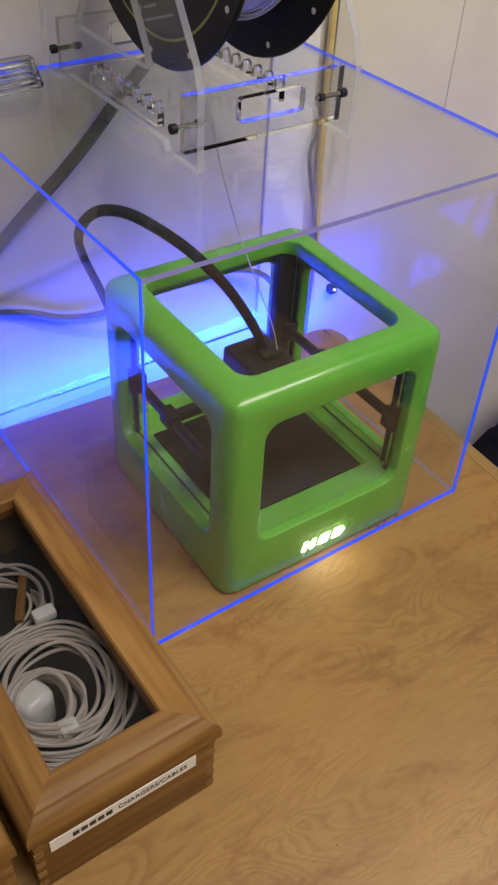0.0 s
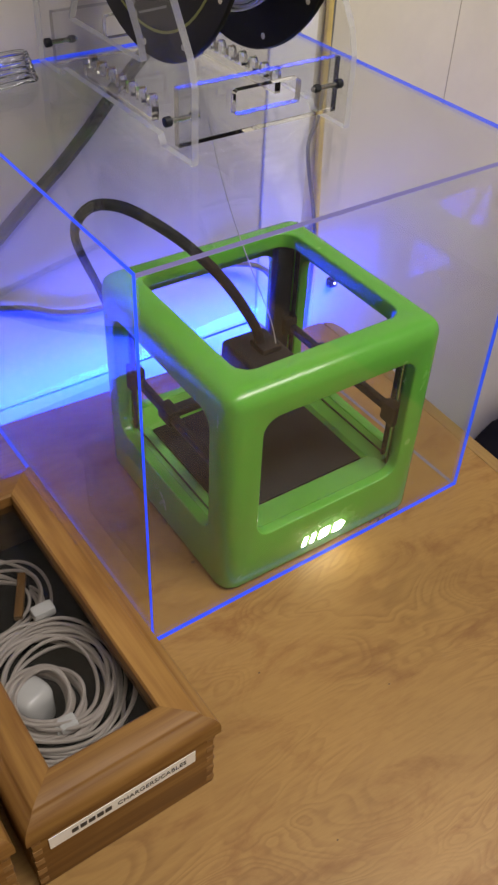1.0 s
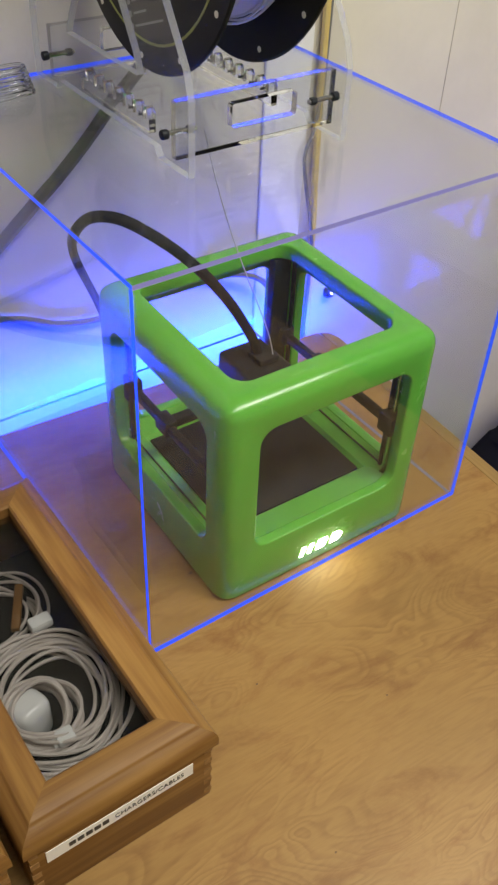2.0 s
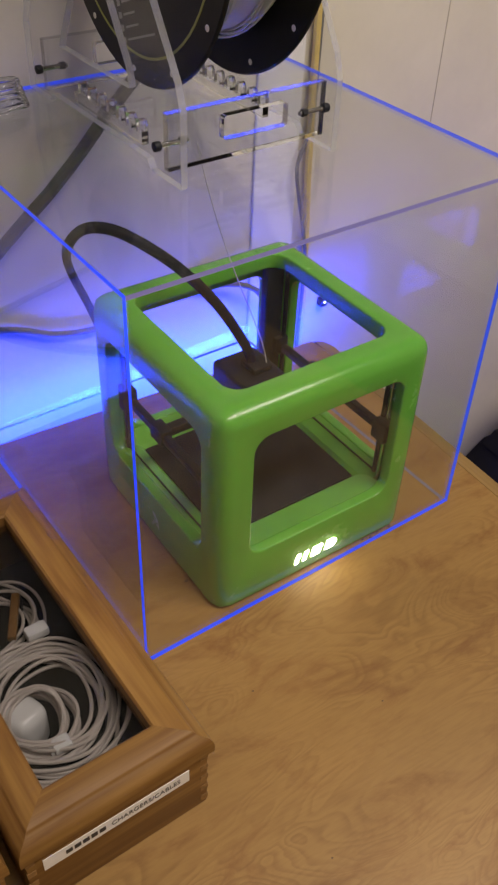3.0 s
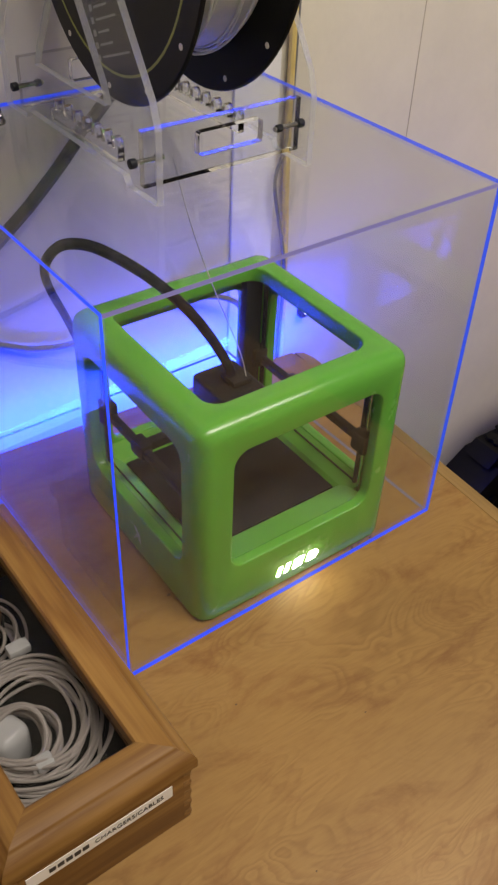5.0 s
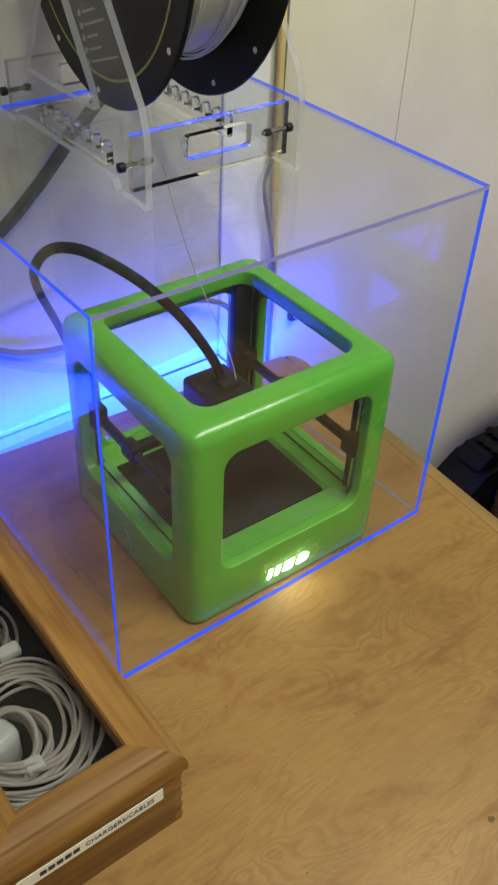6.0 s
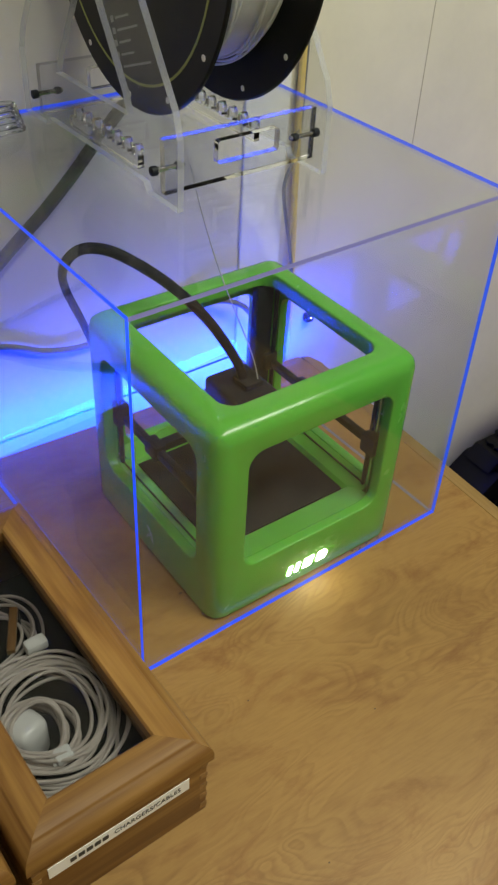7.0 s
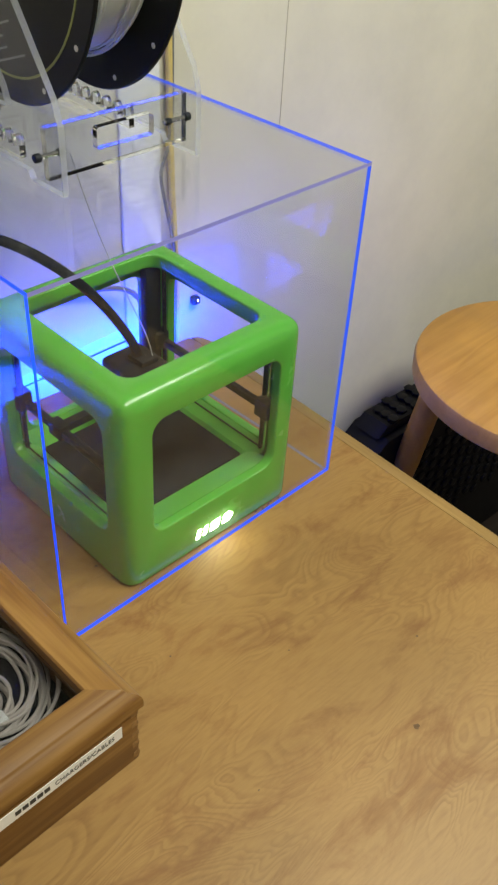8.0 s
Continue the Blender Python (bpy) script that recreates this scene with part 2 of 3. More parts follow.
def sheet(name, rim, tint=(0.96, 0.965, 0.97), haze=0.0, gloss=0.036):
    """Thin clear plastic: mirror-like gloss by the angle over a see-through body; sawn rims are milky."""
    m = bpy.data.materials.new(name)
    m.use_nodes = True
    nt = m.node_tree
    nt.nodes.remove(nt.nodes["Principled BSDF"])
    out = nt.nodes["Material Output"]
    tr, gl, mix, lw, pw, ma = (nt.nodes.new(k) for k in ("ShaderNodeBsdfTransparent", "ShaderNodeBsdfGlossy", "ShaderNodeMixShader", "ShaderNodeLayerWeight", "ShaderNodeMath", "ShaderNodeMath"))
    tr.inputs["Color"].default_value = (*tint, 1)
    gl.inputs["Roughness"].default_value = 0.02
    lw.inputs["Blend"].default_value = 0.5
    pw.operation, pw.inputs[1].default_value = "POWER", 5.0
    ma.operation, ma.inputs[1].default_value, ma.inputs[2].default_value = "MULTIPLY_ADD", 0.95, gloss
    nt.links.new(lw.outputs["Facing"], pw.inputs[0])
    nt.links.new(pw.outputs[0], ma.inputs[0])
    nt.links.new(ma.outputs[0], mix.inputs[0])
    nt.links.new(tr.outputs[0], mix.inputs[1])
    nt.links.new(gl.outputs[0], mix.inputs[2])
    last = mix
    if rim:
        df, m2, ns = (nt.nodes.new(k) for k in ("ShaderNodeBsdfTranslucent", "ShaderNodeMixShader", "ShaderNodeTexNoise"))
        d2, m3 = nt.nodes.new("ShaderNodeBsdfDiffuse"), nt.nodes.new("ShaderNodeMixShader")
        df.inputs["Color"].default_value = d2.inputs["Color"].default_value = (0.72, 0.74, 0.76, 1)
        ns.inputs["Scale"].default_value = 120
        less = nt.nodes.new("ShaderNodeMath")
        less.operation, less.inputs[1].default_value = "MULTIPLY", rim
        nt.links.new(ns.outputs["Fac"], less.inputs[0])
        nt.links.new(less.outputs[0], m2.inputs[0])
        nt.links.new(df.outputs[0], m3.inputs[1])
        nt.links.new(d2.outputs[0], m3.inputs[2])
        nt.links.new(mix.outputs[0], m2.inputs[1])
        nt.links.new(m3.outputs[0], m2.inputs[2])
        last = m2
    if haze:
        dust, d3, tl, m4, m5, mr = (nt.nodes.new(k) for k in ("ShaderNodeTexNoise", "ShaderNodeBsdfDiffuse", "ShaderNodeBsdfTranslucent", "ShaderNodeMixShader", "ShaderNodeMixShader", "ShaderNodeMapRange"))
        dust.inputs["Scale"].default_value, dust.inputs["Detail"].default_value, dust.inputs["Roughness"].default_value = 14, 8, 0.7
        mr.inputs["From Min"].default_value, mr.inputs["From Max"].default_value = 0.3, 0.75
        mr.inputs["To Min"].default_value, mr.inputs["To Max"].default_value = haze * 0.5, haze * 1.6
        nt.links.new(dust.outputs["Fac"], mr.inputs["Value"])
        nt.links.new(d3.outputs[0], m4.inputs[1])
        nt.links.new(tl.outputs[0], m4.inputs[2])
        nt.links.new(mr.outputs["Result"], m5.inputs[0])
        nt.links.new(last.outputs[0], m5.inputs[1])
        nt.links.new(m4.outputs[0], m5.inputs[2])
        last = m5
    nt.links.new(last.outputs[0], out.inputs["Surface"])
    return m


DUSTY = sheet("dusty_clear_acrylic", 0, (0.97, 0.975, 0.98), 0.011)
SHEET, RIM, BARRIM = sheet("clear_sheet", 0), sheet("sawn_clear_rim", 0.9), clear("polished_bar_rim", (0.36, 0.35, 0.35))
# Slightly tinted lid glass; the tint also stands in for shade inside the box.
GLASS = sheet("shade_tinted_lid_glass", 0, (0.80, 0.805, 0.82), gloss=0.014)
# Led light piped to the cover's edges, painted in as emission.
EDGE_BRIGHT = glow("painted_glow_edge", (0.0, 0.058, 1.0), 1.25, (0.01, 0.01, 0.02))
EDGE_SOFT = glow("painted_glow_edge_soft", (0.02, 0.095, 1.0), 0.95, (0.03, 0.03, 0.05))
EDGE_FAINT = glow("painted_glow_edge_faint", (0.3, 0.3, 1.0), 0.08, (0.12, 0.12, 0.14))
EDGE_PALE = glow("painted_glow_edge_pale", (0.24, 0.20, 0.9), 0.34, (0.17, 0.17, 0.20))
LED_CHIP = glow("led_chip", LED, 12.0, (0.8, 0.8, 0.8))
LOGO_GLOW = glow("lit_badge", (1.0, 1.0, 0.78), 40.0, (0.8, 0.8, 0.8))
PANEL_GLOW = glow("ceiling_panel_diffuser", (1.0, 0.88, 0.74), 2.0, (0.8, 0.8, 0.8))


# ---- mesh helpers ----
def mesh_of(name, bm, mats, smooth=35):
    me = bpy.data.meshes.new(name)
    bmesh.ops.recalc_face_normals(bm, faces=bm.faces)
    bm.to_mesh(me)
    bm.free()
    for m in (mats if isinstance(mats, (list, tuple)) else [mats]):
        me.materials.append(m)
    if smooth:
        me.polygons.foreach_set("use_smooth", [True] * len(me.polygons))
        me.set_sharp_from_angle(angle=radians(smooth))
    return me


def part(name, bm, mat, parent, label="", smooth=35):
    ob = new(name, mesh_of(name, bm, mat, smooth) if isinstance(bm, bmesh.types.BMesh) else bm)
    if parent:
        ob.parent = parent
    if label:
        tagged(ob, label)
    return ob


def thing(name, m, label, category, group="", kind=""):
    ob = new(name)
    ob.empty_display_size = 0.02
    ob.matrix_world = m
    return tagged(ob, label, category, group, kind)


def box(x0, x1, y0, y1, z0, z1, r=0.0, seg=2, bm=None):
    bm = bm or bmesh.new()
    vs = [bm.verts.new((x, y, z)) for z in (z0, z1) for x, y in ((x0, y0), (x1, y0), (x1, y1), (x0, y1))]
    fs = [bm.faces.new([vs[i] for i in f]) for f in ((3, 2, 1, 0), (4, 5, 6, 7), (0, 1, 5, 4), (1, 2, 6, 5), (2, 3, 7, 6), (3, 0, 4, 7))]
    if r:
        es = list({e for f in fs for e in f.edges})
        bmesh.ops.bevel(bm, geom=es, offset=r, segments=seg, profile=0.5, affect="EDGES")
    return bm


def rounded(w, h, r, n=6):
    """The outline of a rounded rectangle about the origin."""
    pts = []
    for cx, cy, a0 in ((w / 2 - r, h / 2 - r, 0), (-w / 2 + r, h / 2 - r, 90), (-w / 2 + r, -h / 2 + r, 180), (w / 2 - r, -h / 2 + r, 270)):
        for i in range(n + 1):
            a = radians(a0 + 90 * i / n)
            pts.append((cx + r * math.cos(a), cy + r * math.sin(a)))
    return pts


AXES = {"x": lambda u, v, d: (d, u, v), "y": lambda u, v, d: (u, d, v), "z": lambda u, v, d: (u, v, d)}


def prism(outline, d0, d1, axis="z", r=0.0, bm=None):
    """An outline pushed along an axis, with bevelled rims."""
    bm = bm or bmesh.new()
    put = AXES[axis]
    a = [bm.verts.new(put(u, v, d0)) for u, v in outline]
    b = [bm.verts.new(put(u, v, d1)) for u, v in outline]
    n = len(a)
    fa, fb = bm.faces.new(a), bm.faces.new(b[::-1])
    for i in range(n):
        bm.faces.new((a[i], b[i], b[(i + 1) % n], a[(i + 1) % n]))
    if r:
        bmesh.ops.bevel(bm, geom=list(set(fa.edges) | set(fb.edges)), offset=r, segments=2, profile=0.5, affect="EDGES")
    return bm


def cyl(c, r, d0, d1, axis="z", n=24, bev=0.0, bm=None):
    i, j = {"x": (1, 2), "y": (0, 2), "z": (0, 1)}[axis]
    return prism([(c[i] + r * math.cos(2 * math.pi * k / n), c[j] + r * math.sin(2 * math.pi * k / n)) for k in range(n)], d0, d1, axis, bev, bm)


def spline(pts, step=10):
    """A smooth curve through the points."""
    p = [Vector(q) for q in pts]
    p = [2 * p[0] - p[1]] + p + [2 * p[-1] - p[-2]]
    out = []
    for i in range(1, len(p) - 2):
        for k in range(step):
            t = k / step
            out.append(0.5 * (2 * p[i] + (p[i + 1] - p[i - 1]) * t + (2 * p[i - 1] - 5 * p[i] + 4 * p[i + 1] - p[i + 2]) * t * t
                              + (3 * p[i] - p[i - 1] - 3 * p[i + 1] + p[i + 2]) * t ** 3))
    out.append(p[-2])
    return out


def sweep(path, r, n=8, flat=1.0, bm=None):
    """A tube along a path, with closed ends."""
    bm = bm or bmesh.new()
    path = [Vector(p) for p in path]
    side = None
    rings = []
    for i, p in enumerate(path):
        t = (path[min(i + 1, len(path) - 1)] - path[max(i - 1, 0)]).normalized()
        if side is None:
            side = t.cross(Vector((0, 0, 1)) if abs(t.z) < 0.9 else Vector((1, 0, 0))).normalized()
        else:
            side = (side - t * side.dot(t)).normalized()
        up = t.cross(side)
        rings.append([bm.verts.new(p + side * r * math.cos(2 * math.pi * k / n) + up * r * flat * math.sin(2 * math.pi * k / n)) for k in range(n)])
    for a, b in zip(rings, rings[1:]):
        for k in range(n):
            bm.faces.new((a[k], a[(k + 1) % n], b[(k + 1) % n], b[k]))
    bm.faces.new(rings[0][::-1])
    bm.faces.new(rings[-1])
    return bm


def lathe(profile, n=48, bm=None, axis="z", c=(0, 0, 0)):
    """A closed profile of (radius, depth) turned round an axis."""
    bm = bm or bmesh.new()
    put = {"z": lambda a, b, d: (a, b, d), "x": lambda a, b, d: (d, a, b)}[axis]
    rings = [[bm.verts.new(Vector(c) + Vector(put(r * math.cos(2 * math.pi * k / n), r * math.sin(2 * math.pi * k / n), d))) for k in range(n)] for r, d in profile]
    m = len(rings)
    for i in range(m):
        a, b = rings[i], rings[(i + 1) % m]
        for k in range(n):
            bm.faces.new((a[k], a[(k + 1) % n], b[(k + 1) % n], b[k]))
    return bm


def carve(base, cutters, bevel=0.0):
    """The mesh that is left of base when the cutters are taken out, with eased rims."""
    obs = []
    for i, bm in enumerate([base] + cutters):
        me = bpy.data.meshes.new("tmp")
        bmesh.ops.recalc_face_normals(bm, faces=bm.faces)
        bm.to_mesh(me)
        bm.free()
        obs.append(new("tmp", me))
    for c in obs[1:]:
        mod = obs[0].modifiers.new("cut", "BOOLEAN")
        mod.operation, mod.solver, mod.object = "DIFFERENCE", "EXACT", c
    if bevel:
        mod = obs[0].modifiers.new("ease", "BEVEL")
        mod.width, mod.segments, mod.limit_method, mod.angle_limit = bevel, 3, "ANGLE", radians(50)
    bpy.context.view_layer.update()
    got = bpy.data.meshes.new_from_object(obs[0].evaluated_get(bpy.context.evaluated_depsgraph_get()))
    for o in obs:
        bpy.data.objects.remove(o)
    return got


def rimmed(me, axis, rim=None):
    """Gives a plate's wide faces the clear sheet and its sawn rims the milky one."""
    me.materials.clear()
    me.materials.append(SHEET)
    me.materials.append(rim or RIM)
    me.polygons.foreach_set("material_index", [0 if abs(p.normal[axis]) > 0.9 else 1 for p in me.polygons])
    return me


def dress(me, mat, smooth=35):
    me.materials.clear()
    me.materials.append(mat)
    me.polygons.foreach_set("material_index", [0] * len(me.polygons))
    me.polygons.foreach_set("use_smooth", [True] * len(me.polygons))
    me.set_sharp_from_angle(angle=radians(smooth))
    return me


# ---- the room ----
WALL_Y, FLOOR_Z, CEIL_Z = 0.052, -0.76, 1.65


def structure(name, bm, mat, label):
    ob = new(name, mesh_of(name, bm, mat, 30))
    ob.matrix_world = ROOM
    return tagged(ob, label, name.split("_")[0], kind="structure")


structure("wall_north", box(-1.7, 1.5, WALL_Y, WALL_Y + 0.1, FLOOR_Z, CEIL_Z), WALLPAINT, "cream painted panelled wall behind the bench")
# Three unseen walls, added to close the room and govern the fill.
structure("wall_east", box(1.4, 1.5, -2.4, WALL_Y, FLOOR_Z, CEIL_Z), UNSEENWALL, "unseen side wall, toned to set the fill light")
structure("wall_west", box(-1.7, -1.6, -2.4, WALL_Y, FLOOR_Z, CEIL_Z), UNSEENWALL, "unseen side wall, toned to set the fill light")
structure("wall_south", box(-1.7, 1.5, -2.5, -2.4, FLOOR_Z, CEIL_Z), UNSEENWALL, "unseen wall opposite the bench, toned to set the fill light")
structure("floor", box(-1.7, 1.5, -2.5, WALL_Y + 0.1, FLOOR_Z - 0.05, FLOOR_Z), FLOORWOOD, "dark wooden floor under the bench")
structure("ceiling", box(-1.7, 1.5, -2.5, WALL_Y + 0.1, CEIL_Z, CEIL_Z + 0.05), CEILTONE, "unseen ceiling, darkened to weaken its reflections")
trim = structure("trim", box(-0.068, -0.017, WALL_Y - 0.004, WALL_Y, FLOOR_Z, CEIL_Z, 0.002), TRIMPAINT, "white painted vertical batten on the wall")
seam = structure("trim_seam", box(0.1565, 0.1574, WALL_Y - 0.0005, WALL_Y + 0.001, 0.19, CEIL_Z), SEAM, "thin open joint between two wall panels")


# ---- the bench ----
def bench():
    t = thing("workbench", ROOM, "birch plywood workbench top with swirling grain", "workbench")
    th = 0.022
    part("tabletop", prism([(-1.15, -0.80), (-0.0135, -0.80), (-0.0135, -0.016), (-0.016, 0.0), (-1.15, 0.0)], -th, 0.0, "z", 0.0008), PLY, t, "orange-brown plywood with swirling grain")
    part("edge_band", prism([(-0.013, -0.80), (0.0, -0.80), (0.0, -0.02), (-0.004, -0.006), (-0.0125, -0.001), (-0.013, -0.016)], -th, -0.0002, "z", 0.0012), EDGE, t, "paler solid wood edge strip")
    part("apron", box(-1.10, -0.05, -0.77, -0.75, -0.12, -th, 0.002), EDGE, t)
    part("apron", box(-1.10, -0.05, -0.06, -0.04, -0.12, -th, 0.002), EDGE, t)
    for x in (-1.10, -0.09):
        for y in (-0.75, -0.10):
            part("leg", box(x, x + 0.05, y, y + 0.05, FLOOR_Z, -th, 0.003), EDGE, t)
    return t


bench()


def led_strip():
    t = thing("led_strip", ROOM @ pose(-0.50, 0.0, -0.012), "glowing blue led strip along the bench's back edge", "led strip")
    part("tape", box(-0.53, 0.48, 0.0005, 0.0022, -0.005, 0.005), WHITEPLASTIC, t)
    chip = mesh_of("led", box(-0.0025, 0.0025, 0.0022, 0.0038, -0.0025, 0.0025, 0.0004), LED_CHIP)
    for i in range(30):
        part("led", chip, None, t).location = (-0.51 + i * 0.0333, 0, 0)
    side = thing("led_strip", ROOM @ pose(0.0, -0.20, -0.012, 0, 0, -90), "glowing blue led strip along the bench's end", "led strip")
    part("tape", box(-0.20, 0.18, 0.0005, 0.0022, -0.005, 0.005), WHITEPLASTIC, side)
    for i in range(12):
        part("led", chip, None, side).location = (-0.18 + i * 0.0313, 0, 0)


led_strip()


# ---- the clear cover ----
def cover():
    W, th = 0.305, 0.0033
    t = thing("acrylic_cover", pose(0, 0, 0.0006), "clear acrylic dust cover over the printer, blue glow painted on its edges", "display cover")

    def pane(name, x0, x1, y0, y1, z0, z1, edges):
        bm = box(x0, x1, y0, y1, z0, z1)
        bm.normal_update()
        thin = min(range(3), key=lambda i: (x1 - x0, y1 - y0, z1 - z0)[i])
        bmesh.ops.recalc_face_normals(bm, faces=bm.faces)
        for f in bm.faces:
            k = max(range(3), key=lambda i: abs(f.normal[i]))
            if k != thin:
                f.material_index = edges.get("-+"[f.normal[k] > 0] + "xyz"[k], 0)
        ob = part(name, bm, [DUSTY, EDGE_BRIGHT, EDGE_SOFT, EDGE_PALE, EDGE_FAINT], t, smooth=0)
        ob.visible_shadow = False
        return ob

    g = 0.0002
    # The edge numbers pick which rims carry the painted led glow.
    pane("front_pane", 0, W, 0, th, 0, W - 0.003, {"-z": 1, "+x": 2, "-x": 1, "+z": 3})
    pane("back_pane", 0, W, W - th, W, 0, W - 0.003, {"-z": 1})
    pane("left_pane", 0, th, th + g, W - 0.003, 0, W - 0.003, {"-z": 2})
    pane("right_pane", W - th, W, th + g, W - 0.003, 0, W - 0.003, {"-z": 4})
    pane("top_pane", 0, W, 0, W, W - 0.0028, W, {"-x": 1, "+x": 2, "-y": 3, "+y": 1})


cover()


# ---- the printer ----
def printer():
    S, H = 0.0935, 0.1875
    t = thing("cube_printer", pose(0.1610, 0.0995, 0.0008, 0, 0, -1.0), "glossy green cube-shaped desktop printer with a lit badge", "3d printer")
    shell = box(-S, S, -S, S, -0.007, H, 0.0130, 6)
    cav = box(-0.0840, 0.0840, -0.0840, 0.0840, 0.026, H - 0.013, 0.004, 2)
    w = [(u, v + 0.1045) for u, v in rounded(0.137, 0.112, 0.013)]
    cut_y = prism([(u * 0.978 + 0.0015, v) for u, v in w], -0.2, 0.2, "y")
    cut_x = prism(w, -0.2, 0.2, "x")
    cut_z = prism(rounded(0.140, 0.140, 0.013), 0.1, 0.3, "z")
    part("shell", dress(carve(shell, [cav, cut_y, cut_x, cut_z, box(-0.2, 0.2, -0.2, 0.2, -0.1, 0.0012)], 0.0018), GREEN), None, t)
    # sills that slope down from the openings to the bed
    for a in range(4):
        bm = bmesh.new()
        e = 0.057 if a == 0 else 0.0655
        prof = [(-0.0845, 0.0478), (-e - 0.003, 0.0410), (-e, 0.0375), (-e, 0.026), (-0.0845, 0.026)]
        p = [bm.verts.new((x, y, z)) for x in (-0.072, 0.072) for y, z in prof]
        bm.faces.new(p[:5])
        bm.faces.new(p[9:4:-1])
        for i in range(5):
            bm.faces.new((p[i], p[5 + i], p[5 + (i + 1) % 5], p[(i + 1) % 5]))
        bmesh.ops.rotate(bm, verts=bm.verts, matrix=Matrix.Rotation(radians(90 * a), 3, "Z"))
        part("sill", bm, GREEN_IN, t, smooth=0)
        if a % 2 == 0:
            continue
        s = box(-0.068, 0.068, -0.0790, -0.0780, 0.0455, 0.0466)
        bmesh.ops.rotate(s, verts=s.verts, matrix=Matrix.Rotation(radians(90 * a), 3, "Z"))
        part("seam", s, DARKGAP, t, smooth=0)
    part("print_bed", box(-0.065, 0.065, -0.0565, 0.065, 0.030, 0.0390, 0.001), BED, t, "matt black print bed")
    for x in (-0.079, 0.079):
        for y in (-0.079, 0.079):
            part("foot", cyl((x * 0.86, y * 0.86), 0.006, 0.0, 0.004, "z", 16), RUBBER, t)
            sx, sy = math.copysign(1, x), math.copysign(1, y)
            part("guide_rod", cyl((sx * 0.0770, sy * 0.0740), 0.0020, 0.028, H - 0.014, "z", 14), STEEL, t, "thin bright steel rod")
            part("lead_screw", cyl((sx * 0.0790, sy * 0.0670), 0.0020, 0.028, H - 0.014, "z", 14), BLACK, t)
            s = part("slider", box(sx * 0.0762 - 0.0070, sx * 0.0762 + 0.0070, sy * 0.0725 - 0.0080, sy * 0.0725 + 0.0080, 0.086, 0.104, 0.002), BLACK, t)
    for sx in (-1, 1):
        part("side_rail", box(sx * 0.0760 - 0.0032, sx * 0.0760 + 0.0032, -0.062, 0.062, 0.0915, 0.0985, 0.0012), BLACK, t)
        part("carriage", box(sx * 0.0755 - 0.0055, sx * 0.0755 + 0.0055, 0.008, 0.026, 0.088, 0.102, 0.002), BLACK, t)
    part("cross_rail", box(-0.071, 0.071, 0.013, 0.021, 0.091, 0.099, 0.001), BLACK, t)
    h = part("print_head", box(-0.012, 0.030, -0.010, 0.044, 0.080, 0.125, 0.004, 3), BLACK, t, "black print head with a cooling fan")
    part("clip_block", box(0.004, 0.022, 0.006, 0.026, 0.1255, 0.1310, 0.0015), BLACK, h)
    part("nozzle", cyl((0.002, 0.017), 0.004, 0.070, 0.081, "z", 12), STEEL, h)
    part("corner_post", box(0.060, 0.077, 0.069, 0.078, 0.028, H - 0.014, 0.001), BLACK, t)
    # the lit badge: plain slanted shapes
    bx = -0.0215
    for i, (w0, gap) in enumerate(((0.0036, 0.0042), (0.0036, 0.0046), (0.0092, 0.0050), (0.0108, 0.0))):
        sk = 0.0022
        z0, z1 = 0.0135, 0.0225
        part("badge_shape", prism([(bx, z0), (bx + w0 - 0.0005, z0), (bx + w0 + sk, z1), (bx + sk, z1)] if i != 3 else
                                  [(bx, z0), (bx + w0 - 0.003, z0), (bx + w0, z0 + 0.003), (bx + w0 + 0.001, z1 - 0.003), (bx + w0 - 0.002, z1), (bx + sk, z1)],
                                  -S - 0.0006, -S + 0.002, "y"), LOGO_GLOW, t, "white lit badge", 0)
        bx += w0 + gap
    # drive cable loop and filament
    inv = t.matrix_world.inverted()
    loop = [(0.108, 0.214, 0.006), (0.102, 0.216, 0.060), (0.092, 0.215, 0.120), (0.081, 0.213, 0.158), (0.065, 0.209, 0.200), (0.0600, 0.201, 0.223), (0.066, 0.191, 0.240), (0.077, 0.181, 0.245),
            (0.091, 0.165, 0.242), (0.120, 0.150, 0.218), (0.146, 0.135, 0.186), (0.166, 0.122, 0.148), (0.172, 0.116, 0.124)]
    part("head_cable", sweep([inv @ p for p in spline(loop)], 0.0042, 10, 0.75), BRAID, t, "thick black braided cable loop")
    part("filament", sweep([inv @ p for p in spline([(0.150, 0.165, 0.2985), (0.152, 0.150, 0.262), (0.162, 0.138, 0.215), (0.176, 0.115, 0.155), (0.180, 0.108, 0.127)])], 0.0005, 6), STRAND, t, "thin white filament strand")
    return t


printer()


# ---- the spool and its stand on the cover ----
TOP = 0.3062


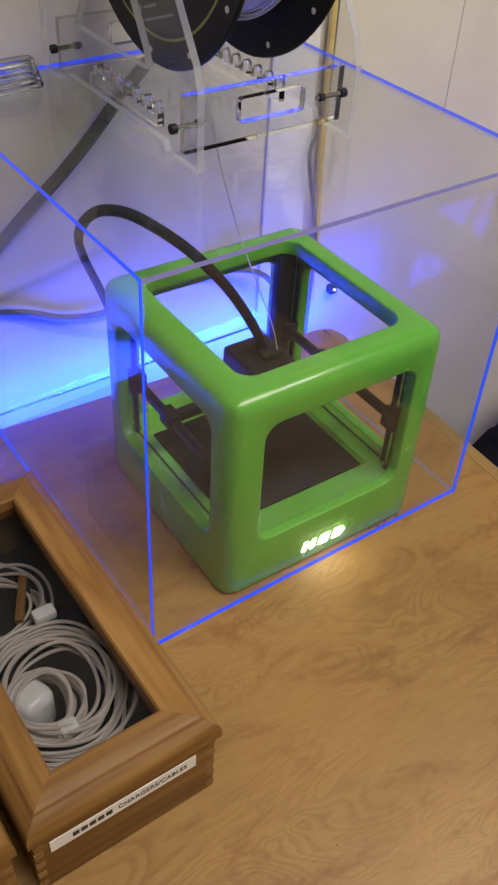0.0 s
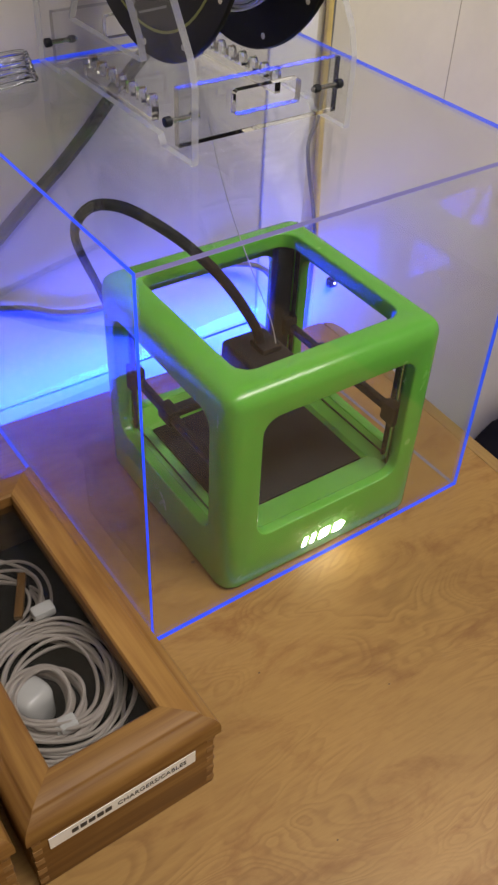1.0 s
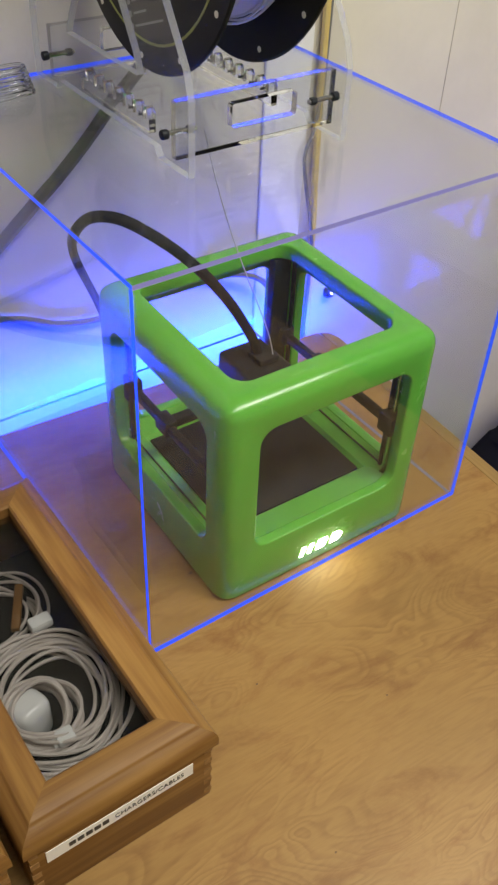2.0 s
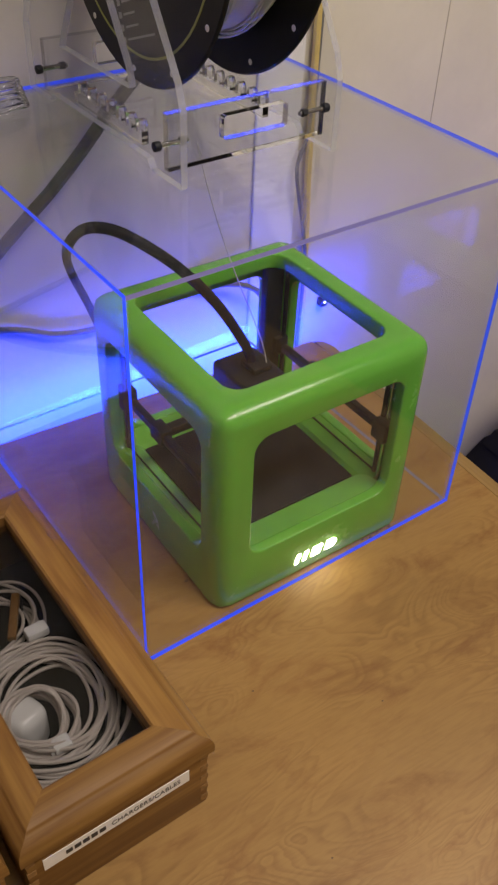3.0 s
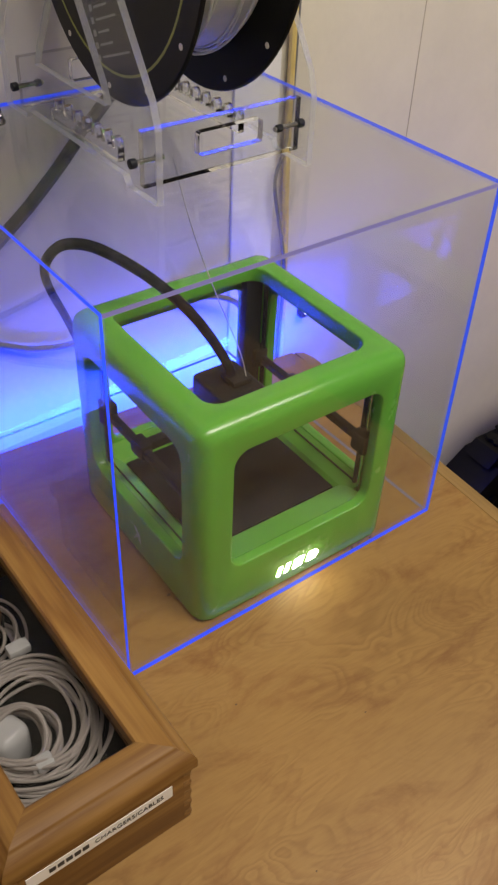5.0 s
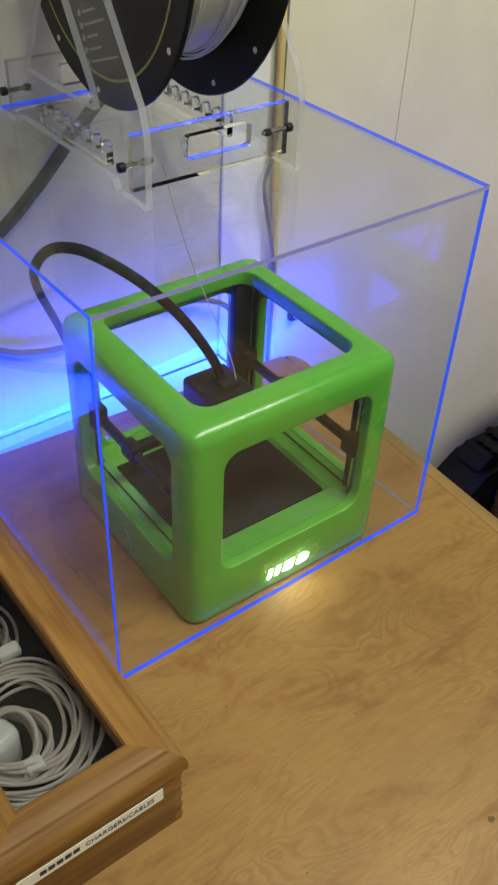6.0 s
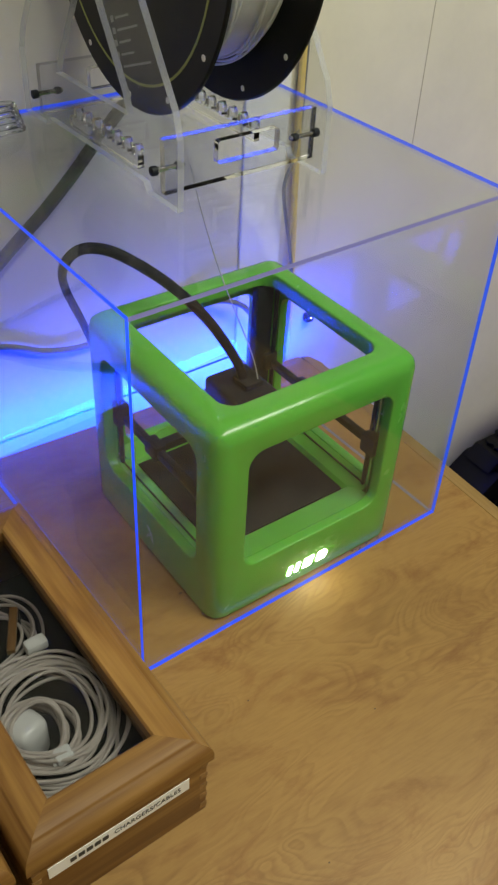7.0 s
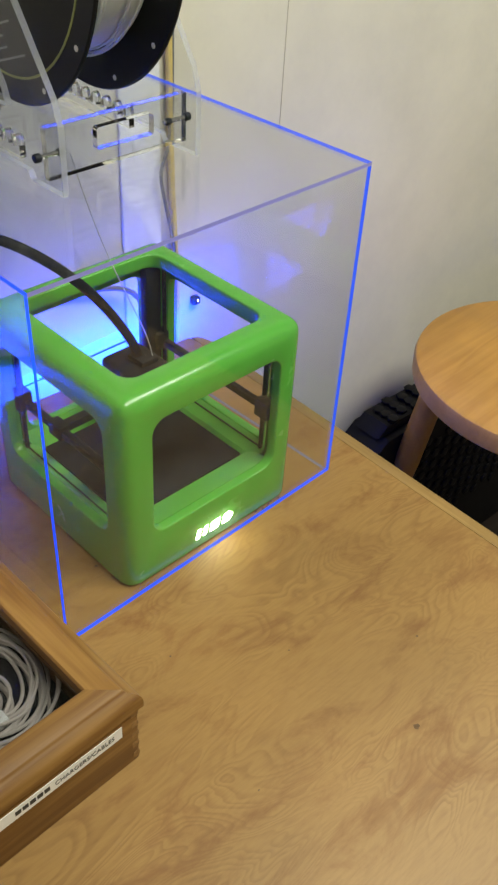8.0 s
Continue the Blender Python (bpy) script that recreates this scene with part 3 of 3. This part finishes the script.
def spool_stand():
    t = thing("spool_stand", pose(0, 0, TOP), "clear acrylic spool stand bolted together on the cover", "spool holder")
    outer = [(0.088, 0), (0.124, 0), (0.128, 0.006), (0.262, 0.006), (0.266, 0), (0.300, 0), (0.300, 0.046), (0.294, 0.062), (0.258, 0.115), (0.222, 0.178), (0.212, 0.186),
             (0.174, 0.186), (0.164, 0.178), (0.128, 0.115), (0.093, 0.062), (0.088, 0.046)]
    hole = [(0.146, 0.044), (0.242, 0.044), (0.236, 0.056), (0.204, 0.108), (0.193, 0.116), (0.182, 0.108), (0.150, 0.056)]
    for x, name in ((0.0885, "side_plate"), (0.2065, "side_plate")):
        cut = prism(hole, x - 0.02, x + 0.03, "x")
        plate = part(name, rimmed(carve(prism(outer, x, x + 0.0050, "x"), [cut], 0.0005), 0), None, t)
        plate.visible_shadow = False
    for y in (0.107, 0.275):
        bar = prism([(0.0915, 0.004), (0.2145, 0.004), (0.2145, 0.0395), (0.0915, 0.0395)], y, y + 0.0055, "y")
        slot = prism([(u + 0.1580, v + 0.0235) for u, v in rounded(0.050, 0.015, 0.002, 3)], y - 0.02, y + 0.03, "y")
        b = part("cross_bar", rimmed(carve(bar, [slot], 0.0005), 1, BARRIM), None, t)
        b.visible_shadow = False
    for y, z in ((0.108, 0.0215), (0.2705, 0.0215)):
        for x, s in ((0.0885, -1), (0.2115, 1)):
            bolt = part("bolt", cyl((0, y, z), 0.0016, min(x + s * 0.004, x - s * 0.018), max(x + s * 0.004, x - s * 0.018), "x", 10), STEEL, t)
            part("bolt_head", cyl((0, y, z), 0.0031, min(x + s * 0.002, x + s * 0.0065), max(x + s * 0.002, x + s * 0.0065), "x", 16, 0.0006), BLACK, bolt, "black bolt head")
            part("nut", cyl((0, y, z), 0.0026, min(x - s * 0.012, x - s * 0.016), max(x - s * 0.012, x - s * 0.016), "x", 6), BLACK, bolt)
    for x in (0.099, 0.1965):
        comb = [(0.152, 0.004)]
        for i in range(7):
            y = 0.152 + i * 0.0135
            comb += [(y, 0.017), (y + 0.002, 0.020), (y + 0.0045, 0.020), (y + 0.0065, 0.017), (y + 0.0065, 0.011), (y + 0.0135, 0.011)]
        comb += [(0.2465, 0.004)]
        c = part("notched_bar", mesh_of("notched_bar", prism(comb, x, x + 0.005, "x"), STANDCLEAR, 20), None, t)
        c.visible_shadow = False
    part("axle", cyl((0, 0.190, 0.152), 0.006, 0.082, 0.220, "x", 20, 0.0006), STANDCLEAR, t, "clear axle rod").visible_shadow = False


spool_stand()


def filament_spool():
    R, yc, zc = 0.1175, 0.183, 0.456
    t = thing("filament_spool", pose(0.150, yc, zc, 0, 0, -3), "black spool of white filament hanging on the clear stand", "filament spool")
    x0, x1 = -0.034, 0.034
    for s in (-1, 1):
        a, b = (x0, x0 + 0.0035) if s < 0 else (x1 - 0.0035, x1)
        out = a if s < 0 else b
        f = part("flange", lathe([(0.026, a), (R - 0.001, a), (R, a + 0.001), (R, b - 0.001), (R - 0.001, b), (0.026, b)], 72, None, "x"), SPOOLBLACK, t, "glossy black flange")
        part("rim_ring", lathe([(0.0985, out - 0.0003), (0.1002, out - 0.0003), (0.1002, out + 0.0003), (0.0985, out + 0.0003)], 64, None, "x"), LIME, f, "thin lime green printed ring")
        part("hub_ring", lathe([(0.040, out - 0.0003), (0.0425, out - 0.0003), (0.0425, out + 0.0003), (0.040, out + 0.0003)], 48, None, "x"), LIME, f)
        for k in range(12):
            a2 = radians(30 * k + (4 if s < 0 else 10))
            for d in (-0.035, 0.035) if k % 3 == 0 else (0.0,):
                c = (0, (R - 0.008) * math.cos(a2 + d), (R - 0.008) * math.sin(a2 + d))
                part("rim_hole", cyl(c, 0.0020, out - 0.0004, out + 0.0004, "x", 10), WHITEPLASTIC, f)
                inner = x0 + 0.0035 if s < 0 else x1 - 0.0035
                part("rim_hole", cyl(c, 0.0020, inner - 0.0003, inner + 0.0003, "x", 10), WHITEPLASTIC, f)
        if s < 0:
            for i, (w, g) in enumerate(((0.020, 0), (0.030, 0), (0.017, 0), (0.019, 0), (0.040, 0))):
                z = -0.059 - i * 0.0075
                for name, y0, y1, half in (("print_icon", 0.0195, 0.0235, 0.002), ("print_bar", 0.0165 - w, 0.0165, 0.0007)):
                    bm = box(out - 0.0003, out + 0.0003, y0, y1, z - half, z + half)
                    bmesh.ops.rotate(bm, verts=bm.verts, cent=(0, 0, -0.074), matrix=Matrix.Rotation(radians(-19), 3, "X"))
                    part(name, bm, GREYPRINT, f, smooth=0)
    part("core", lathe([(0.0255, x0 - 0.001), (0.032, x0 - 0.001), (0.032, x1 + 0.001), (0.0255, x1 + 0.001)], 40, None, "x"), SPOOLBLACK, t)
    prof = [(0.033, x0 + 0.004)]
    for i in range(34):
        x = x0 + 0.0042 + i * 0.00176
        prof += [(0.0868, x), (0.0879, x + 0.00088)]
    prof += [(0.0868, x1 - 0.0042), (0.033, x1 - 0.0042)]
    part("winding", lathe(prof, 64, None, "x"), FILAMENT, t, "wound white filament", 80)
    rnd = random.Random(4)
    for i in range(7):
        x, drift, r = rnd.uniform(-0.022, 0.022), rnd.uniform(-0.012, 0.012), 0.0882 + rnd.uniform(0, 0.003)
        pts = []
        for k in range(61):
            a = 2 * math.pi * k / 60
            pts.append((max(-0.028, min(0.028, x + drift * math.sin(a + i))), (r + 0.002 * math.sin(2 * a + i)) * math.cos(a), (r + 0.002 * math.sin(2 * a + i)) * math.sin(a)))
        part("loose_turn", sweep(pts, 0.0009, 6), FILAMENT, t)


filament_spool()


# ---- keepsake boxes with glass lids ----
def lidded_box(name, m, label, marked):
    """Origin at the lid's front right corner, at bench height; x runs to minus, y to plus."""
    W, L, H, lid = 0.1235, 0.262, 0.0755, 0.0165
    t = thing(name, m, label, "storage box", "glass-lidded boxes")
    i, w = 0.003, 0.009
    zt = H - lid - 0.0008
    part("front_board", box(-W + i, -i, i, i + w, 0.0, zt, 0.0008), BAMBOO_X, t)
    part("back_board", box(-W + i, -i, L - i - w, L - i, 0.0, zt, 0.0008), BAMBOO_X, t)
    part("side_board", box(-W + i, -W + i + w, i + w + 0.0002, L - i - w - 0.0002, 0.0, zt, 0.0008), BAMBOO, t)
    part("side_board", box(-i - w, -i, i + w + 0.0002, L - i - w - 0.0002, 0.0, zt, 0.0008), BAMBOO, t)
    part("bottom_board", box(-W + i + w, -i - w, i + w, L - i - w, 0.001, 0.006), LINING, t, "dark lined bottom")
    for x in (-i, -W + i):
        for k in range(5):
            z = 0.004 + k * 0.0115
            part("finger_joint", box(max(x - 0.0052, -W + i - 0.0002), min(x + 0.0052, -i + 0.0002), i - 0.0002, i + 0.0095, z, z + 0.0055), ENDGRAIN, t, "dark end grain")
    f = 0.0275
    z0, z1 = H - lid, H
    rails = [((0, 0), (-W, 0), (-W + f, f), (-f, f), BAMBOO_X), ((-W, L), (0, L), (-f, L - f), (-W + f, L - f), BAMBOO_X),
             ((0, L), (0, 0), (-f, f), (-f, L - f), BAMBOO), ((-W, 0), (-W, L), (-W + f, L - f), (-W + f, f), BAMBOO)]
    for a, b, c, d, mat in rails:
        bm = bmesh.new()
        mid = Vector((-W / 2, L / 2))
        q = [Vector(p) for p in (a, b, c, d)]
        ring = []
        # the outer rim is rounded, the inner rim drops a little towards the glass
        def at(p, p_in, inset, z):
            return bm.verts.new((*(p + (p_in - p) * inset), z))
        prof = [(0.0, z0), (0.0, z0 + 0.006), (0.03, z0 + 0.0095), (0.09, z0 + 0.0118), (0.28, z0 + 0.0138), (0.32, z1 - 0.0008), (0.37, z1), (0.95, z1 - 0.0006), (1.0, z1 - 0.0022), (1.0, z0)]
        left = [at(q[0], q[3], u, z) for u, z in prof]
        right = [at(q[1], q[2], u, z) for u, z in prof]
        bm.faces.new(left)
        bm.faces.new(right[::-1])
        for k in range(len(prof)):
            bm.faces.new((left[k], right[k], right[(k + 1) % len(prof)], left[(k + 1) % len(prof)]))
        part("lid_rail", bm, mat, t, smooth=40)
    g = part("lid_glass", box(-W + f + 0.0002, -f - 0.0002, f + 0.0002, L - f - 0.0002, z0 + 0.004, z0 + 0.0062), GLASS, t, "slightly tinted glass panel, also darkening the box's inside", 0)
    if marked:
        s = part("label_strip", box(-0.1110, -0.0165, i - 0.0005, i - 0.0001, 0.0380, 0.0495), TAPE, t, "white printed label tape", 0)
        for k in range(5):
            x = -0.0975 + k * 0.0052
            part("label_bar", box(x, x + 0.0040, i - 0.00075, i - 0.00055, 0.0418, 0.0458), INK, s, smooth=0)
        txt = bpy.data.curves.new("lettering", "FONT")
        txt.body, txt.size, txt.extrude, txt.space_character = "CHARGERS/CABLES", 0.0058, 0.0001, 1.05
        ob = new("tmp", txt)
        bpy.context.view_layer.update()
        me = bpy.data.meshes.new_from_object(ob.evaluated_get(bpy.context.evaluated_depsgraph_get()))
        bpy.data.objects.remove(ob)
        width = max(v.co.x for v in me.vertices)
        me.transform(Matrix.Translation((-0.0690, i - 0.00065, 0.0418)) @ Matrix.Diagonal((0.046 / width, 1, 1, 1)) @ Matrix.Rotation(radians(90), 4, "X"))
        me.materials.clear()
        me.materials.append(INK)
        part("lettering", me, None, s)
    return t


lidded_box("cable_box", pose(-0.0190, -0.1140, 0.0004), "bamboo box with a glass lid, full of white cables", True)
lidded_box("tea_box", pose(-0.1480, -0.1125, 0.0004), "bamboo box with a glass lid beside the cable box", False)


def cable_coil(name, c, r, turns, thick, seed, m, label):
    rnd = random.Random(seed)
    t = thing(name, m, label, "charging cable", "cables in the box")
    for k in range(turns):
        rr, ph = r * rnd.uniform(0.70, 1.13), rnd.uniform(0, 6.28)
        ox, oy, zz = rnd.uniform(-0.004, 0.004), rnd.uniform(-0.004, 0.004), c + rnd.uniform(0, 0.013)
        pts = []
        for j in range(49):
            a = 2 * math.pi * j / 48
            pts.append((ox + rr * (1 + 0.05 * math.sin(2 * a + ph)) * math.cos(a), oy + rr * 1.1 * (1 + 0.04 * math.sin(3 * a + ph)) * math.sin(a), zz + 0.003 * math.sin(a * 2 + ph)))
        part("turn", sweep(pts, thick, 7), WHITECABLE, t)
    return t


coil = cable_coil("charging_cable", 0.026, 0.0425, 15, 0.00130, 3, pose(-0.0850, -0.020, 0.008), "coiled white charging cable inside the bamboo box")
part("plug", box(0.012, 0.028, 0.050, 0.060, 0.034, 0.042, 0.002), WHITEPLASTIC, coil, "white plastic plug")
part("plug", box(-0.010, 0.002, -0.036, -0.026, 0.034, 0.041, 0.002), WHITEPLASTIC, coil, "white plastic plug")
inner = cable_coil("charging_cable", 0.026, 0.0240, 9, 0.00145, 8, pose(-0.0940, -0.024, 0.008), "small coil of white charging cable inside the bamboo box")
part("cable_tie", lathe([(0.0046, -0.003), (0.0060, -0.003), (0.0060, 0.003), (0.0046, 0.003)], 16, None, "x", (0.0, -0.024, 0.033)), WHITEPLASTIC, inner)
far = cable_coil("charging_cable", 0.016, 0.0310, 7, 0.0012, 12, pose(-0.0850, 0.070, 0.008), "loosely coiled white cable inside the bamboo box")
ch = thing("wall_charger", pose(-0.0985, -0.0140, 0.0068, 0, 0, 20), "rounded white wall charger among the cables", "charger")
part("charger_body", box(-0.0130, 0.0130, -0.0125, 0.0125, 0.0, 0.037, 0.0085, 5), WHITEPLASTIC, ch)
wb = thing("wooden_stick", pose(-0.070, 0.064, 0.0066, 0, 0, 62), "small wooden stick lying in the bamboo box", "stick")
part("stick", box(-0.020, 0.020, -0.003, 0.003, 0.026, 0.031, 0.001), BAMBOO_X, wb)
part("end_block", box(-0.020, -0.012, -0.004, 0.004, 0.0, 0.026, 0.001), LINING, wb)
part("end_block", box(0.012, 0.020, -0.004, 0.004, 0.0, 0.026, 0.001), LINING, wb)


# ---- cables on the wall ----
def wall_cable(name, pts, r, mat, label, flat=1.0):
    t = thing(name, ROOM, label, "cable")
    part("sheath", sweep(spline(pts, 8), r, 8, flat), mat, t)


wy = WALL_Y
wall_cable("power_cable", [(-0.620, wy - 0.007, -0.020), (-0.461, wy - 0.007, 0.058), (-0.3044, wy - 0.007, 0.1863), (-0.2685, wy - 0.007, 0.2165), (-0.2284, wy - 0.007, 0.2566), (-0.150, wy - 0.007, 0.346), (-0.095, wy - 0.007, 0.500)], 0.0056, BRAID, "thick dark cable running up the wall behind the cover")
wall_cable("thin_cable", [(-0.620, wy - 0.005, 0.132), (-0.451, wy - 0.005, 0.107), (-0.336, wy - 0.005, 0.088), (-0.286, wy - 0.005, 0.068), (-0.236, wy - 0.005, 0.062), (-0.152, wy - 0.005, 0.077), (-0.062, wy - 0.02, 0.052), (-0.057, wy - 0.02, -0.097)], 0.0030, GREYCABLE, "thin grey cable sagging along the wall")
wall_cable("yellow_cord", [(-0.010, wy - 0.006, 0.799), (-0.008, wy - 0.006, 0.330), (-0.005, wy - 0.006, 0.175), (-0.001, wy - 0.006, 0.098), (0.006, wy - 0.006, -0.118)], 0.0036, YELLOW, "yellow cord hanging straight down the wall")
wall_cable("grey_cord", [(-0.002, wy - 0.004, 0.799), (-0.002, wy - 0.004, 0.301), (-0.0080, wy - 0.008, 0.235), (-0.0145, wy - 0.012, 0.210), (-0.0233, wy - 0.012, 0.1846), (-0.0190, wy - 0.012, 0.154), (-0.0100, wy - 0.012, 0.114), (-0.004, wy - 0.012, 0.062), (-0.008, wy - 0.012, -0.097)], 0.0020, GREYCABLE, "thin grey cord beside the yellow cord")
tube = thing("clear_tubing", pose(0.040, 0.268, TOP), "small bundle of clear tubing lying on the cover", "tubing")
for k in range(5):
    part("tube_turn", sweep([(0.036 * math.cos(a / 12 * math.pi) - 0.008, 0.003 * k - 0.006 + 0.006 * math.sin(a / 12 * math.pi), 0.0032 + 0.0030 * k + 0.0006 * math.sin(a)) for a in range(25)], 0.0026, 8), STANDCLEAR, tube).visible_shadow = False


# ---- beside the bench ----
def stool():
    R = 0.186
    t = thing("round_stool", pose(0.791, 0.004, FLOOR_Z), "round orange-brown wooden stool beside the bench", "stool")
    zt = -0.1 - FLOOR_Z
    seat = lathe([(0.016, zt - 0.034), (R - 0.006, zt - 0.034), (R - 0.001, zt - 0.029), (R, zt - 0.010), (R - 0.002, zt - 0.003), (R - 0.007, zt), (0.018, zt), (0.016, zt - 0.002)], 96, None, "z")
    part("seat", seat, STOOLWOOD, t, "round pine seat with a finger hole")
    for a in (90, 210, 330):
        d = Vector((math.cos(radians(a)), math.sin(radians(a)), 0))
        p = [d * 0.245 + Vector((0, 0, 0.0)), d * 0.152 + Vector((0, 0, zt - 0.034))]
        bm = bmesh.new()
        rings = []
        for q, r in ((p[0], 0.015), (p[0].lerp(p[1], 0.6), 0.021), (p[1], 0.019)):
            rings.append([bm.verts.new(q + Vector((r * math.cos(2 * math.pi * k / 16), r * math.sin(2 * math.pi * k / 16), 0))) for k in range(16)])
        for u, v in zip(rings, rings[1:]):
            for k in range(16):
                bm.faces.new((u[k], u[(k + 1) % 16], v[(k + 1) % 16], v[k]))
        bm.faces.new(rings[0])
        bm.faces.new(rings[-1])
        part("leg", bm, STOOLWOOD, t)


stool()


def hard_case():
    t = thing("equipment_case", ROOM @ pose(0.325, -0.032, FLOOR_Z), "black plastic equipment case with a studded lid against the wall", "case")
    w, d, h = 0.62, 0.078, 0.45
    part("body", prism([(0.0, 0), (w, 0), (w, h - 0.06), (w - 0.06, h - 0.02), (0.05, h - 0.02), (0.0, h - 0.06)], 0.0, d, "y", 0.006), CASE, t)
    part("lid", prism([(0.035, h - 0.019), (w - 0.045, h - 0.019), (w - 0.055, h), (0.055, h)], 0.012, d - 0.012, "y", 0.004), CASE, t)
    bm = bmesh.new()
    for i in range(17):
        for j in range(3):
            cyl((0.075 + 0.029 * i, 0.020 + 0.015 * j + 0.0075 * (i % 2)), 0.0105, h - 0.001, h + 0.005, "z", 6, 0.002, bm)
    part("studs", bm, CASE, t, "raised six-sided studs")
    bm = bmesh.new()
    for i in range(19):
        for j in range(9):
            cyl((0.045 + 0.029 * i, 0, h - 0.075 - 0.026 * j - 0.013 * (i % 2)), 0.0105, -0.004, 0.002, "y", 6, 0.0015, bm)
    part("studs", bm, CASE, t, "raised six-sided studs")


hard_case()

lamp = thing("ceiling_light", ROOM @ pose(0.14, -1.00, CEIL_Z - 0.06), "flat white ceiling light panel", "ceiling light")
part("housing", box(-0.80, 0.80, -0.22, 0.22, 0.012, 0.06, 0.004), WHITEPLASTIC, lamp)
part("diffuser", box(-0.77, 0.77, -0.19, 0.19, 0.004, 0.0115, 0.002), PANEL_GLOW, lamp)

# ---- specks and knots on the bench ----
KNOT = material("dark_knot", (0.125, 0.065, 0.022), 0.5, vary=0.4, scale=400)
bench_top = bpy.data.objects["tabletop"]
for x, y, r in ((0.138, -0.229, 0.0030), (0.049, -0.062, 0.0010), (0.065, 0.050, 0.0018), (0.205, -0.180, 0.0012), (0.120, -0.120, 0.0009), (0.260, -0.260, 0.0022), (0.020, -0.185, 0.0010)):
    c = ROOM.inverted() @ Vector((x, y, 0))
    rnd = random.Random(int(x * 1e4))
    ring = [(c.x + r * rnd.uniform(0.6, 1.2) * math.cos(a * 0.6283), c.y + r * 0.75 * rnd.uniform(0.6, 1.2) * math.sin(a * 0.6283)) for a in range(10)]
    part("knot", prism(ring, -0.0004, 0.00015, "z"), KNOT, bench_top.parent, "dark knot in the plywood", 0)
crumbs = bmesh.new()
rnd = random.Random(5)
for k in range(16):
    x, y, r = 0.222 + rnd.gauss(0, 0.009), 0.0055 + rnd.uniform(-0.0012, 0.0012), rnd.uniform(0.0003, 0.0008)
    box(x - r, x + r, y - r * 0.7, y + r * 0.7, 0.0, r * 1.1, bm=crumbs)
tagged(part("crumbs", crumbs, RUBBER, None), "tiny dark crumbs under the cover beside the printer", "crumbs", kind="stuff")

# Assumed control box, added round one emitting dot for tiny white sparkles.
driver = thing("led_driver", ROOM @ pose(0.030, wy, 0.006), "small black box, assumed led control, added on the wall", "led controller")
part("case", box(-0.0035, 0.0065, -0.009, 0.0, 0.000, 0.010, 0.0015), BLACK, driver)
for dx in (0.002,):
    part("sparkle_dot", cyl((dx, 0, 0.006), 0.0008, -0.0095, -0.0085, "y", 10), LOGO_GLOW, driver, "tiny white sparkle, made to glow")
